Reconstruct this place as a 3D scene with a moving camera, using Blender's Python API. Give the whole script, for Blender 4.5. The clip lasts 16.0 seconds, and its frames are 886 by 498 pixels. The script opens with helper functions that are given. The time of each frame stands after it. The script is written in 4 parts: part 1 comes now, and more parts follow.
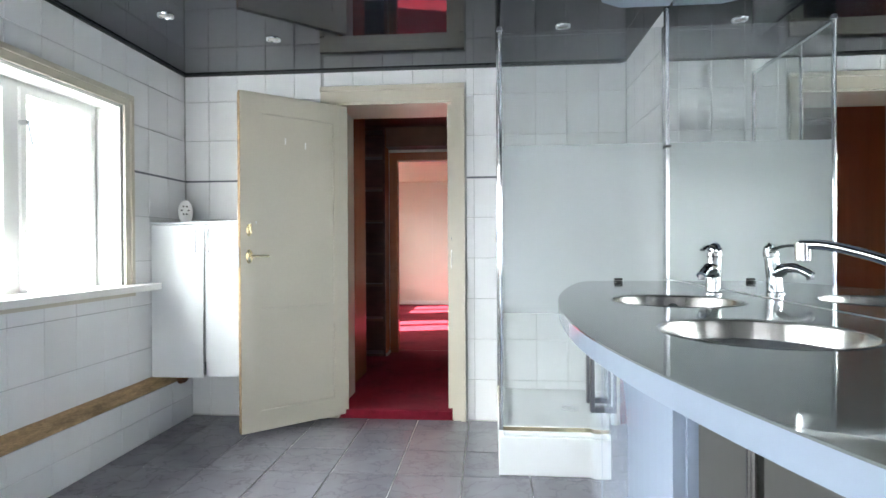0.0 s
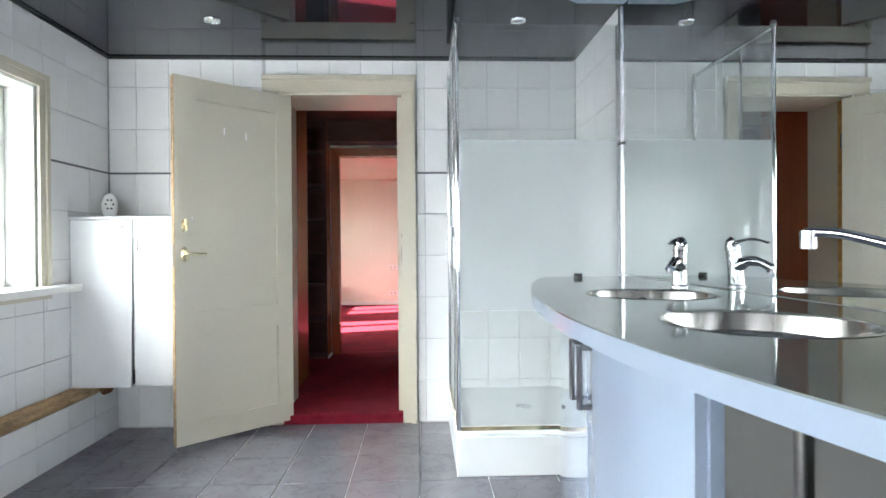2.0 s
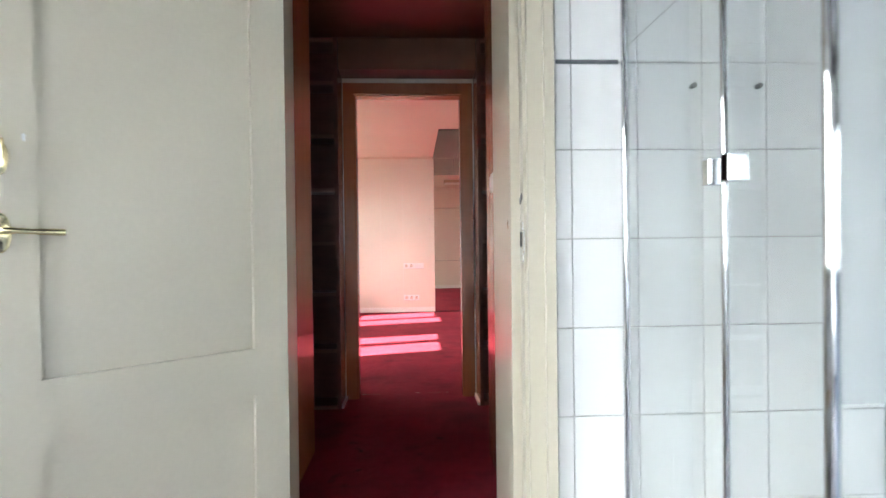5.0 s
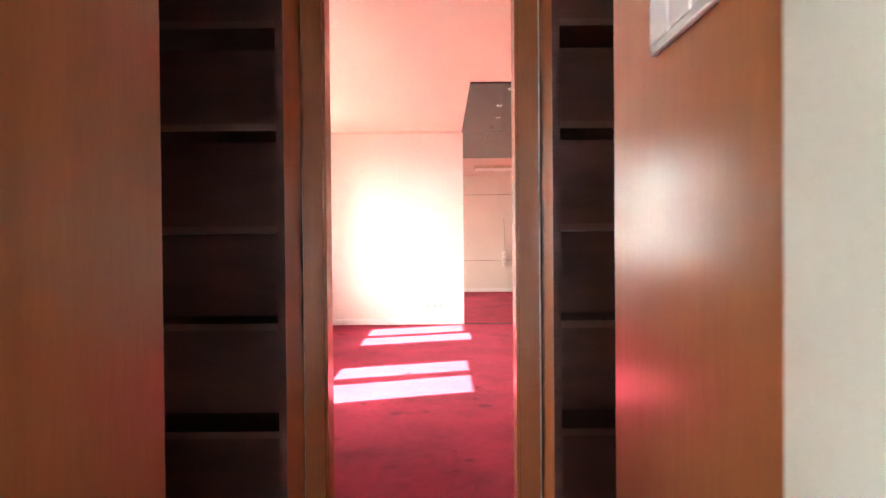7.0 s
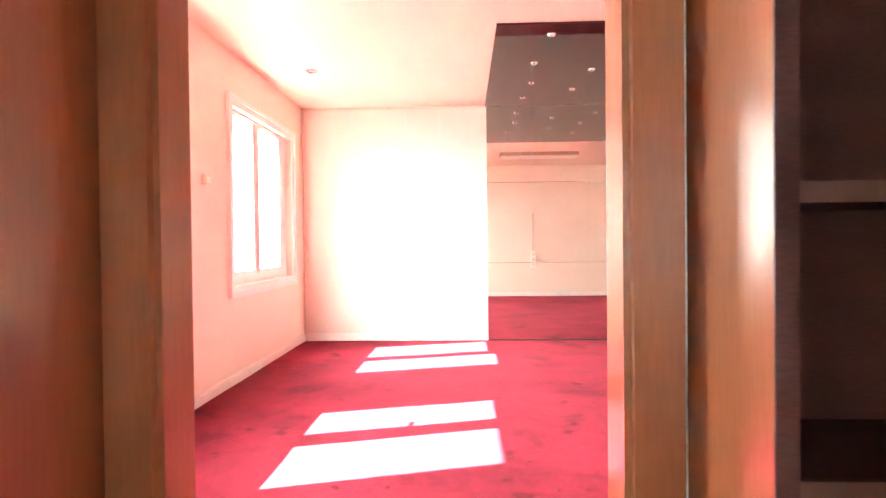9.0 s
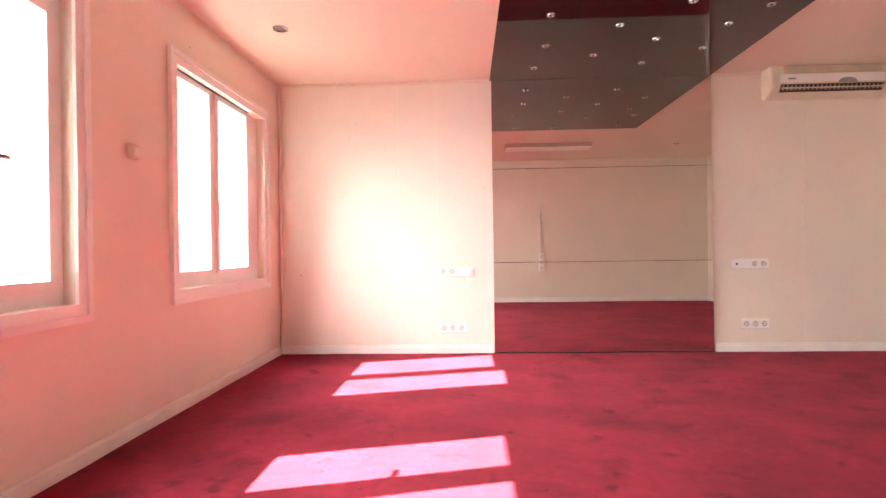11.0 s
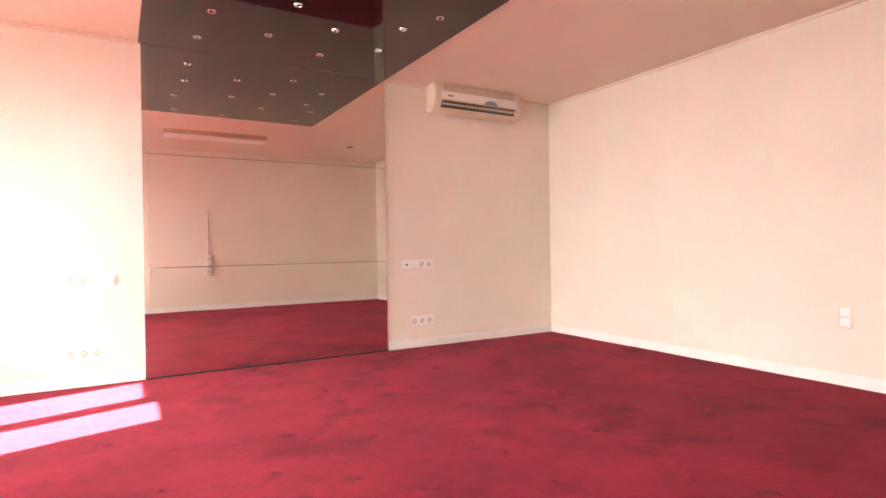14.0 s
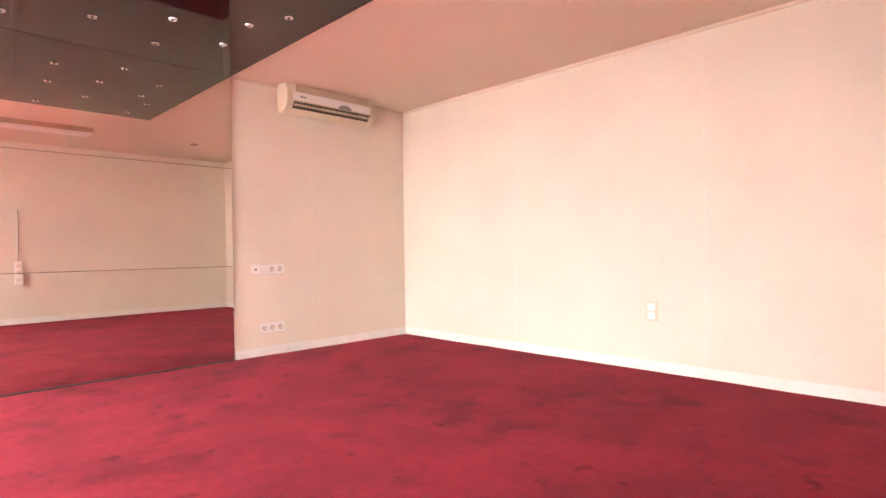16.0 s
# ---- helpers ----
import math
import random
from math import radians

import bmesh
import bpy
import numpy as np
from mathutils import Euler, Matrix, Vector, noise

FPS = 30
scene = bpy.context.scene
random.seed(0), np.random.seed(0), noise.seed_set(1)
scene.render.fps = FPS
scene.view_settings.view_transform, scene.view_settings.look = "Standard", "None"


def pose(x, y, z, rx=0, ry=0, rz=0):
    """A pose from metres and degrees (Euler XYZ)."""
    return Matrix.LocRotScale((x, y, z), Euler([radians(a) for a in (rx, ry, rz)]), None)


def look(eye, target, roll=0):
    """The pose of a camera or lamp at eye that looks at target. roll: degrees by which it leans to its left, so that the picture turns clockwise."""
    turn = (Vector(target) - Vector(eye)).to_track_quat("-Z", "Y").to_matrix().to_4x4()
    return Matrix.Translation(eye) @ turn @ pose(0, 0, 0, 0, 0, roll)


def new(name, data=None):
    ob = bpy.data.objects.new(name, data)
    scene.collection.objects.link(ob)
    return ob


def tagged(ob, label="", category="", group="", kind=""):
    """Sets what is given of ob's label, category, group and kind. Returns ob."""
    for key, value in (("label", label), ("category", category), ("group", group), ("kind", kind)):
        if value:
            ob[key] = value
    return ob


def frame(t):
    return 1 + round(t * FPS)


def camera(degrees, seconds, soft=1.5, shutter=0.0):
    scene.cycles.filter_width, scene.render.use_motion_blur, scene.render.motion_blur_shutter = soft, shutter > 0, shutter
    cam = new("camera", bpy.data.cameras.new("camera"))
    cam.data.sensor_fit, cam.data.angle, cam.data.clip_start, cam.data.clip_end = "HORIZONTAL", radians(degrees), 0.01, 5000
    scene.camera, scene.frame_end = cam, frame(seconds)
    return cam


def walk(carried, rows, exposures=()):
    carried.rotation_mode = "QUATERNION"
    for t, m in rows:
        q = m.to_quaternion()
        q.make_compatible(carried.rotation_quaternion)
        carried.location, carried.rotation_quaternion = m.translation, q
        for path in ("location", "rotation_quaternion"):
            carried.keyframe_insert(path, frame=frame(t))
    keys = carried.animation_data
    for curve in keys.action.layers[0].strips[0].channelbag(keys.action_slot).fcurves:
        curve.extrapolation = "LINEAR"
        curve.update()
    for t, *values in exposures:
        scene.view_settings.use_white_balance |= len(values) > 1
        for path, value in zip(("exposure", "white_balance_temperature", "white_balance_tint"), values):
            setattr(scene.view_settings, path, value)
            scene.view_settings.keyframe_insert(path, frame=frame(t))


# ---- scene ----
cam = camera(77.6, 16.0, shutter=0.3)
PATH = [
    (0, (1.26, 0.428, 1.131), (1.09, 2.42, 1.12), -0.3),
    (0.5, (1.24, 0.422, 1.136), (1.165, 2.42, 1.126), -0.3),
    (1, (1.23, 0.422, 1.139), (1.228, 2.422, 1.128), -0.3),
    (1.5, (1.208, 0.434, 1.135), (1.259, 2.433, 1.123), -0.4),
    (2, (1.14, 0.515, 1.111), (1.215, 2.514, 1.1), -0.4),
    (2.5, (1.049, 0.737, 1.086), (1.132, 2.735, 1.075), -0.5),
    (3, (0.953, 0.976, 1.061), (1.044, 2.974, 1.053), -0.5),
    (3.5, (0.845, 1.24, 1.059), (0.938, 3.238, 1.048), -0.6),
    (4, (0.742, 1.553, 1.049), (0.841, 3.551, 1.035), -0.7),
    (4.2, (0.712, 1.713, 1.054), (0.817, 3.71, 1.038), -0.7),
    (6.3, (0.685, 3.500, 1.012), (0.782, 5.498, 0.996), -0.6),
    (6.5, (0.706, 3.657, 1.012), (0.785, 5.655, 0.994), -0.6),
    (7, (0.735, 3.999, 1.007), (0.739, 5.999, 0.987), -0.5),
    (7.5, (0.741, 4.329, 0.993), (0.71, 6.328, 0.977), -0.6),
    (8, (0.76, 4.668, 0.988), (0.706, 6.667, 0.971), -0.3),
    (8.5, (0.77, 4.935, 1.016), (0.7, 6.934, 0.988), -0.4),
    (11, (0.775, 5.904, 0.921), (0.687, 7.902, 0.922), -0.8),
    (11.5, (0.831, 6.097, 0.915), (0.795, 8.096, 0.909), -0.7),
    (12, (0.863, 6.201, 0.914), (0.998, 8.196, 0.904), -0.6),
    (12.5, (0.865, 6.266, 0.910), (1.294, 8.220, 0.905), -0.6),
    (13, (0.857, 6.299, 0.915), (1.551, 8.175, 0.909), -0.7),
    (13.5, (0.847, 6.290, 0.920), (1.730, 8.084, 0.912), -0.8),
    (14, (0.846, 6.274, 0.925), (1.860, 7.997, 0.914), -0.8),
    (14.5, (0.854, 6.249, 0.929), (1.986, 7.897, 0.918), -1.0),
    (15, (0.863, 6.230, 0.930), (2.110, 7.794, 0.923), -0.8),
    (15.5, (0.868, 6.212, 0.925), (2.204, 7.701, 0.924), -0.8),
    (16, (0.870, 6.200, 0.920), (2.280, 7.618, 0.919), -0.8),
]
walk(cam, [(t, look(eye, aim, roll)) for t, eye, aim, roll in PATH],
     exposures=[(0, 3.6, 6500, 10), (1.5, 3.68, 6500, 10), (3, 3.7, 6500, 10), (4.2, 3.65, 6500, 10), (6.3, 4.7, 6500, 10), (7.5, 5.4, 6500, 10), (8.2, 5.8, 6500, 10), (8.7, 5.8, 6500, 10),
                (11, 4.65, 6500, 10), (12, 4.6, 6500, 10), (13, 4.75, 6600, 10), (14.5, 5.0, 6700, 12), (16, 5.15, 6700, 12)])

# ---------------------------------------------------------------- world and sun
SUN = Vector((1.0, 0.277, -0.947)).normalized()
world = bpy.data.worlds.new("sky")
scene.world = world
world.use_nodes = True
wn = world.node_tree
sky = wn.nodes.new("ShaderNodeTexSky")
sky.sky_type, sky.sun_disc = "NISHITA", False
sky.sun_elevation, sky.sun_rotation = radians(42), radians(254)
wn.nodes["Background"].inputs["Strength"].default_value = 0.06
wn.links.new(sky.outputs[0], wn.nodes["Background"].inputs["Color"])
sun = new("sun", bpy.data.lights.new("sun", "SUN"))
sun.data.energy, sun.data.angle, sun.data.color = 5.0, radians(0.5), (1.0, 0.95, 0.86)
sun.matrix_world = look((0, 0, 0), SUN)


def daylight(name, eye, aim, width, height, radiance, colour, spread=180):
    """Area lamp in a window's opening or just outside it: skylight, or added fill."""
    lamp = new(name, bpy.data.lights.new(name, "AREA"))
    lamp.data.shape, lamp.data.size, lamp.data.size_y = "RECTANGLE", width, height
    lamp.data.energy, lamp.data.color = radiance * width * height * math.pi, colour
    lamp.data.spread = radians(spread)
    lamp.matrix_world = look(eye, aim)


daylight("daylight_bath_west", (-1.7, 1.4, 2.0), (-0.7, 1.55, 0.95), 5.4, 1.7, 2.8, (0.96, 0.955, 1.0), 100)
# fill from the south, through an added opening that is never in view
daylight("daylight_bath_south", (0.35, -1.3, 1.1), (0.35, 0, 1.1), 1.6, 1.9, 2.1, (0.98, 0.955, 0.98))
for y in (7.4, 9.45):
    daylight("daylight_room", (-1.7, y - 0.12, 1.95), (-0.7, y, 1.3), 1.9, 1.6, 0.9, (0.97, 0.99, 0.97), 105)


# ---------------------------------------------------------------- materials
def material(name, colour, rough=0.5, metal=0.0, vary=0.0, scale=4.0, fine=0.0, fine_scale=80.0, bump=0.0, bump_scale=60.0,
             island=0.0, coat=0.0, stretch=(1, 1, 1), rough_vary=0.0, spec=0.5):
    """Principled surface with a broad and a fine colour variation and a fine relief."""
    m = bpy.data.materials.new(name)
    m.use_nodes = True
    nt = m.node_tree
    b = nt.nodes["Principled BSDF"]
    b.inputs["Roughness"].default_value = rough
    b.inputs["Metallic"].default_value = metal
    b.inputs["Coat Weight"].default_value = coat
    b.inputs["Coat Roughness"].default_value = 0.05
    b.inputs["Specular IOR Level"].default_value = spec
    geo = nt.nodes.new("ShaderNodeNewGeometry")
    mp = nt.nodes.new("ShaderNodeMapping")
    mp.inputs["Scale"].default_value = stretch
    nt.links.new(geo.outputs["Position"], mp.inputs["Vector"])
    src = None

    def noise_tex(s, detail):
        n = nt.nodes.new("ShaderNodeTexNoise")
        n.inputs["Scale"].default_value, n.inputs["Detail"].default_value = s, detail
        nt.links.new(mp.outputs[0], n.inputs["Vector"])
        return n.outputs["Fac"]

    def ranged(fac, lo, hi):
        r = nt.nodes.new("ShaderNodeMapRange")
        r.inputs["From Min"].default_value, r.inputs["From Max"].default_value = 0.3, 0.7
        r.inputs["To Min"].default_value, r.inputs["To Max"].default_value = lo, hi
        nt.links.new(fac, r.inputs["Value"])
        return r.outputs[0]

    gains = []
    if vary:
        gains.append(ranged(noise_tex(scale, 4), 1 - vary, 1 + vary))
    if fine:
        gains.append(ranged(noise_tex(fine_scale, 3), 1 - fine, 1 + fine))
    if island:
        info = nt.nodes.new("ShaderNodeObjectInfo")
        r = nt.nodes.new("ShaderNodeMapRange")
        r.inputs["To Min"].default_value, r.inputs["To Max"].default_value = 1 - island, 1 + island
        nt.links.new(info.outputs["Random"], r.inputs["Value"])
        gains.append(r.outputs[0])
    b.inputs["Base Color"].default_value = (*colour, 1)
    if gains:
        total = gains[0]
        for g in gains[1:]:
            mul = nt.nodes.new("ShaderNodeMath")
            mul.operation = "MULTIPLY"
            nt.links.new(total, mul.inputs[0]), nt.links.new(g, mul.inputs[1])
            total = mul.outputs[0]
        sc = nt.nodes.new("ShaderNodeVectorMath")
        sc.operation = "SCALE"
        sc.inputs[0].default_value = colour
        nt.links.new(total, sc.inputs["Scale"])
        nt.links.new(sc.outputs[0], b.inputs["Base Color"])
    if rough_vary:
        nt.links.new(ranged(noise_tex(scale * 2.3, 3), rough - rough_vary, rough + rough_vary), b.inputs["Roughness"])
    if bump:
        bp = nt.nodes.new("ShaderNodeBump")
        bp.inputs["Strength"].default_value, bp.inputs["Distance"].default_value = bump, 0.003
        nt.links.new(noise_tex(bump_scale, 3), bp.inputs["Height"])
        nt.links.new(bp.outputs[0], b.inputs["Normal"])
    return m


def glass_material(name, milk, tint=(0.93, 0.97, 0.95)):
    """A thin clear pane; milk is the share of its face that frosting scatters."""
    m = bpy.data.materials.new(name)
    m.use_nodes = True
    nt = m.node_tree
    nt.nodes.remove(nt.nodes["Principled BSDF"])
    out = nt.nodes["Material Output"]
    clear, gloss, mix = nt.nodes.new("ShaderNodeBsdfTransparent"), nt.nodes.new("ShaderNodeBsdfGlossy"), nt.nodes.new("ShaderNodeMixShader")
    clear.inputs["Color"].default_value = (*tint, 1)
    gloss.inputs["Roughness"].default_value = 0.02
    edge, gain = nt.nodes.new("ShaderNodeLayerWeight"), nt.nodes.new("ShaderNodeMath")
    edge.inputs["Blend"].default_value = 0.12
    gain.operation = "MULTIPLY_ADD"
    gain.inputs[1].default_value, gain.inputs[2].default_value = 0.5, 0.03
    nt.links.new(edge.outputs["Facing"], gain.inputs[0])
    nt.links.new(gain.outputs[0], mix.inputs[0])
    nt.links.new(clear.outputs[0], mix.inputs[1])
    nt.links.new(gloss.outputs[0], mix.inputs[2])
    last = mix
    if milk:
        haze, thru, half, both = (nt.nodes.new("ShaderNodeBsdfDiffuse"), nt.nodes.new("ShaderNodeBsdfTranslucent"),
                                  nt.nodes.new("ShaderNodeMixShader"), nt.nodes.new("ShaderNodeMixShader"))
        haze.inputs["Color"].default_value = (0.86, 0.885, 0.9, 1)
        thru.inputs["Color"].default_value = (0.86, 0.885, 0.9, 1)
        both.inputs[0].default_value = milk
        nt.links.new(haze.outputs[0], half.inputs[1])
        nt.links.new(thru.outputs[0], half.inputs[2])
        nt.links.new(mix.outputs[0], both.inputs[1])
        nt.links.new(half.outputs[0], both.inputs[2])
        last = both
    nt.links.new(last.outputs[0], out.inputs["Surface"])
    return m


M = {
    "wall_tile": material("white_glazed_tile", (0.84, 0.84, 0.84), 0.18, vary=0.02, scale=3, island=0.025, bump=0.012, bump_scale=9),
    "grout": material("grey_grout", (0.5, 0.5, 0.49), 0.9, vary=0.12, fine=0.1),
    "strip_tile": material("dark_border_tile", (0.12, 0.13, 0.15), 0.3, vary=0.2, scale=9),
    "floor_grout": material("pale_floor_grout", (0.7, 0.69, 0.68), 0.8, vary=0.12),
    "bath_ceiling": material("glossy_grey_stretch_film", (0.022, 0.024, 0.03), 0.03, vary=0.06, scale=2, spec=0.28),
    "cream": material("cream_gloss_paint", (0.59, 0.54, 0.44), 0.3, vary=0.02, scale=2, fine=0.015, bump=0.06, bump_scale=40),
    "white_paint": material("white_gloss_paint", (0.86, 0.85, 0.82), 0.3, vary=0.03, scale=5, bump=0.05, bump_scale=50),
    "raw_wood": material("raw_pine", (0.55, 0.31, 0.1), 0.7, vary=0.3, scale=6, fine=0.2, fine_scale=60, bump=0.4, bump_scale=90, stretch=(6, 1, 6)),
    "board": material("worn_wooden_batten", (0.38, 0.25, 0.13), 0.75, vary=0.35, scale=7, fine=0.25, fine_scale=50, bump=0.5, bump_scale=70, stretch=(5, 1, 5)),
    "rot": material("rotten_wood", (0.2, 0.09, 0.035), 0.95, vary=0.5, scale=40, bump=1.0, bump_scale=120),
    "laminate": material("white_laminate", (0.78, 0.79, 0.79), 0.22, vary=0.02, scale=3, rough_vary=0.03),
    # white fronts and pale worktop edge: shade is put into both colours
    "gloss_front": material("shade_toned_gloss_front", (0.25, 0.3, 0.385), 0.06, vary=0.015, scale=2, coat=1.0),
    "counter": material("grey_gloss_worktop", (0.13, 0.145, 0.145), 0.07, vary=0.05, scale=6, coat=0.3),
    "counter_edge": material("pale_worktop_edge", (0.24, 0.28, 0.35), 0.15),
    "chrome": material("chrome", (0.6, 0.61, 0.63), 0.05, metal=1.0),
    "steel": material("brushed_steel", (0.29, 0.28, 0.27), 0.22, metal=1.0, vary=0.1, scale=30, stretch=(1, 1, 12)),
    "dark_steel": material("dark_metal", (0.16, 0.16, 0.17), 0.35, metal=1.0),
    "brass": material("polished_brass", (0.66, 0.55, 0.33), 0.14, metal=1.0),
    "alu": material("satin_aluminium", (0.72, 0.73, 0.75), 0.25, metal=1.0),
    "black": material("black_plastic", (0.015, 0.015, 0.016), 0.4),
    "ac_tan": material("tan_grille_plastic", (0.5, 0.4, 0.28), 0.45, vary=0.05, scale=10),
    "dark_panel": material("dark_grey_cabinet_panel", (0.05, 0.049, 0.047), 0.4, vary=0.15, scale=9, stretch=(1, 1, 0.2)),
    "mirror": material("mirror_silver", (0.8, 0.825, 0.82), 0.0, metal=1.0),
    "mirror_smoke": material("mirror_silver_warm", (0.77, 0.74, 0.70), 0.005, metal=1.0),
    "veneer": material("honey_wood_veneer", (0.38, 0.13, 0.047), 0.25, spec=0.8, vary=0.08, scale=3, fine=0.05, fine_scale=45, stretch=(4, 4, 0.35), bump=0.02),
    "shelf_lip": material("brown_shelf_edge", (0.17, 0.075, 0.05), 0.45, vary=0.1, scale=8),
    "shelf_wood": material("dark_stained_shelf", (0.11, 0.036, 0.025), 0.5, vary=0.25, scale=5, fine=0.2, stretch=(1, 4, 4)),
    "hall_wall": material("dark_hall_panel", (0.16, 0.07, 0.035), 0.45, vary=0.15, scale=4),
    "room_wall": material("off_white_wallpaper", (0.8, 0.735, 0.635), 0.6, vary=0.035, scale=1.6, fine=0.02, fine_scale=140, bump=0.12, bump_scale=220),
    # warm bounce from the carpet is put into the white ceiling's colour
    "room_ceiling": material("bounce_warmed_ceiling_paint", (0.76, 0.65, 0.53), 0.7, vary=0.025, scale=1.3, bump=0.05, bump_scale=90),
    "room_dark": material("dark_glossy_ceiling_film", (0.028, 0.014, 0.013), 0.03, vary=0.05, scale=2, spec=0.3),
    "skirting": material("white_skirting_paint", (0.86, 0.84, 0.8), 0.35, vary=0.04, scale=8),
    "plastic": material("white_plastic", (0.88, 0.87, 0.85), 0.35),
    "old_plastic": material("aged_white_plastic", (0.74, 0.66, 0.52), 0.4, vary=0.06, scale=8),
    # slot: the shade inside holes and openings is put into a near-black colour
    "slot": material("shadowed_dark_plastic", (0.03, 0.025, 0.02), 0.6),
    "grey_plastic": material("grey_plastic", (0.3, 0.29, 0.28), 0.4),
    "crystal": material("faceted_crystal", (0.4, 0.4, 0.42), 0.08, metal=0.8),
    "plain": material("plain_plaster", (0.6, 0.58, 0.54), 0.8, vary=0.05, scale=2),
    "outside_ground": material("pale_paving", (0.4, 0.38, 0.34), 0.9, vary=0.2, scale=0.7),
    "glass": glass_material("clear_pane", 0.0),
    "frosted_window": glass_material("frosted_window_pane", 0.3),
    "shower_glass": glass_material("clear_shower_glass", 0.06, (0.965, 0.975, 0.975)),
    "etched_pane": glass_material("etched_opaque_pane", 0.93),
    "shower_frost": glass_material("etched_shower_glass", 0.36, (0.95, 0.97, 0.97)),
}


def floor_tile_material():
    """Grey-violet ceramic with dark veins."""
    m = material("veined_grey_floor_tile", (0.172, 0.165, 0.187), 0.1, vary=0.14, scale=5, island=0.08, bump=0.04, bump_scale=30)
    nt = m.node_tree
    b = nt.nodes["Principled BSDF"]
    link = b.inputs["Base Color"].links[0]
    base = link.from_socket
    geo = nt.nodes.new("ShaderNodeNewGeometry")
    warp = nt.nodes.new("ShaderNodeTexNoise")
    warp.inputs["Scale"].default_value, warp.inputs["Detail"].default_value = 7, 5
    nt.links.new(geo.outputs["Position"], warp.inputs["Vector"])
    sub = nt.nodes.new("ShaderNodeMath")
    sub.operation = "SUBTRACT"
    sub.inputs[1].default_value = 0.5
    nt.links.new(warp.outputs["Fac"], sub.inputs[0])
    ab = nt.nodes.new("ShaderNodeMath")
    ab.operation = "ABSOLUTE"
    nt.links.new(sub.outputs[0], ab.inputs[0])
    rg = nt.nodes.new("ShaderNodeMapRange")
    rg.inputs["From Min"].default_value, rg.inputs["From Max"].default_value = 0.0, 0.022
    rg.inputs["To Min"].default_value, rg.inputs["To Max"].default_value = 0.74, 1.0
    nt.links.new(ab.outputs[0], rg.inputs["Value"])
    sc = nt.nodes.new("ShaderNodeVectorMath")
    sc.operation = "SCALE"
    nt.links.new(base, sc.inputs[0])
    nt.links.new(rg.outputs[0], sc.inputs["Scale"])
    nt.links.new(sc.outputs[0], b.inputs["Base Color"])
    return m


def carpet_material():
    """Crimson cut pile with broad trodden shading and a few stains."""
    m = material("crimson_carpet", (0.205, 0.0115, 0.0255), 0.95, vary=0.26, scale=1.9, fine=0.13, fine_scale=24, bump=0.9, bump_scale=500, spec=0.15)
    nt = m.node_tree
    b = nt.nodes["Principled BSDF"]
    base = b.inputs["Base Color"].links[0].from_socket
    geo = nt.nodes.new("ShaderNodeNewGeometry")
    out = base
    for s, lo, hi, dark in ((2.6, 0.55, 0.68, 0.6), (8.0, 0.63, 0.72, 0.5), (13.0, 0.7, 0.73, 0.4)):
        n = nt.nodes.new("ShaderNodeTexNoise")
        n.inputs["Scale"].default_value, n.inputs["Detail"].default_value = s, 5
        nt.links.new(geo.outputs["Position"], n.inputs["Vector"])
        rg = nt.nodes.new("ShaderNodeMapRange")
        rg.inputs["From Min"].default_value, rg.inputs["From Max"].default_value = lo, hi
        rg.inputs["To Min"].default_value, rg.inputs["To Max"].default_value = 1.0, dark
        nt.links.new(n.outputs["Fac"], rg.inputs["Value"])
        sc = nt.nodes.new("ShaderNodeVectorMath")
        sc.operation = "SCALE"
        nt.links.new(out, sc.inputs[0])
        nt.links.new(rg.outputs[0], sc.inputs["Scale"])
        out = sc.outputs[0]
    nt.links.new(out, b.inputs["Base Color"])
    b.inputs["Sheen Weight"].default_value = 0.12
    b.inputs["Sheen Tint"].default_value = (0.9, 0.2, 0.26, 1)
    return m


M["floor_tile"] = floor_tile_material()
M["carpet"] = carpet_material()


# ---------------------------------------------------------------- mesh helpers
def box(bm, x0, y0, z0, x1, y1, z1, bevel=0.0):
    made = bmesh.ops.create_cube(bm, size=1.0)["verts"]
    for v in made:
        v.co = Vector((x0 + (v.co.x + 0.5) * (x1 - x0), y0 + (v.co.y + 0.5) * (y1 - y0), z0 + (v.co.z + 0.5) * (z1 - z0)))
    if bevel:
        edges = list({e for v in made for e in v.link_edges})
        bmesh.ops.bevel(bm, geom=edges, offset=bevel, segments=2, affect="EDGES", profile=0.5)
    return bm


def boxes(*dims, bevel=0.0):
    bm = bmesh.new()
    for d in dims:
        box(bm, *d, bevel=bevel)
    return bm


def rod(bm, a, b, r0, r1=None, n=16):
    a, b = Vector(a), Vector(b)
    made = bmesh.ops.create_cone(bm, cap_ends=True, segments=n, radius1=r0, radius2=r0 if r1 is None else r1, depth=(b - a).length)["verts"]
    m = Matrix.Translation((a + b) / 2) @ (b - a).to_track_quat("Z", "Y").to_matrix().to_4x4()
    bmesh.ops.transform(bm, matrix=m, verts=made)
    return bm


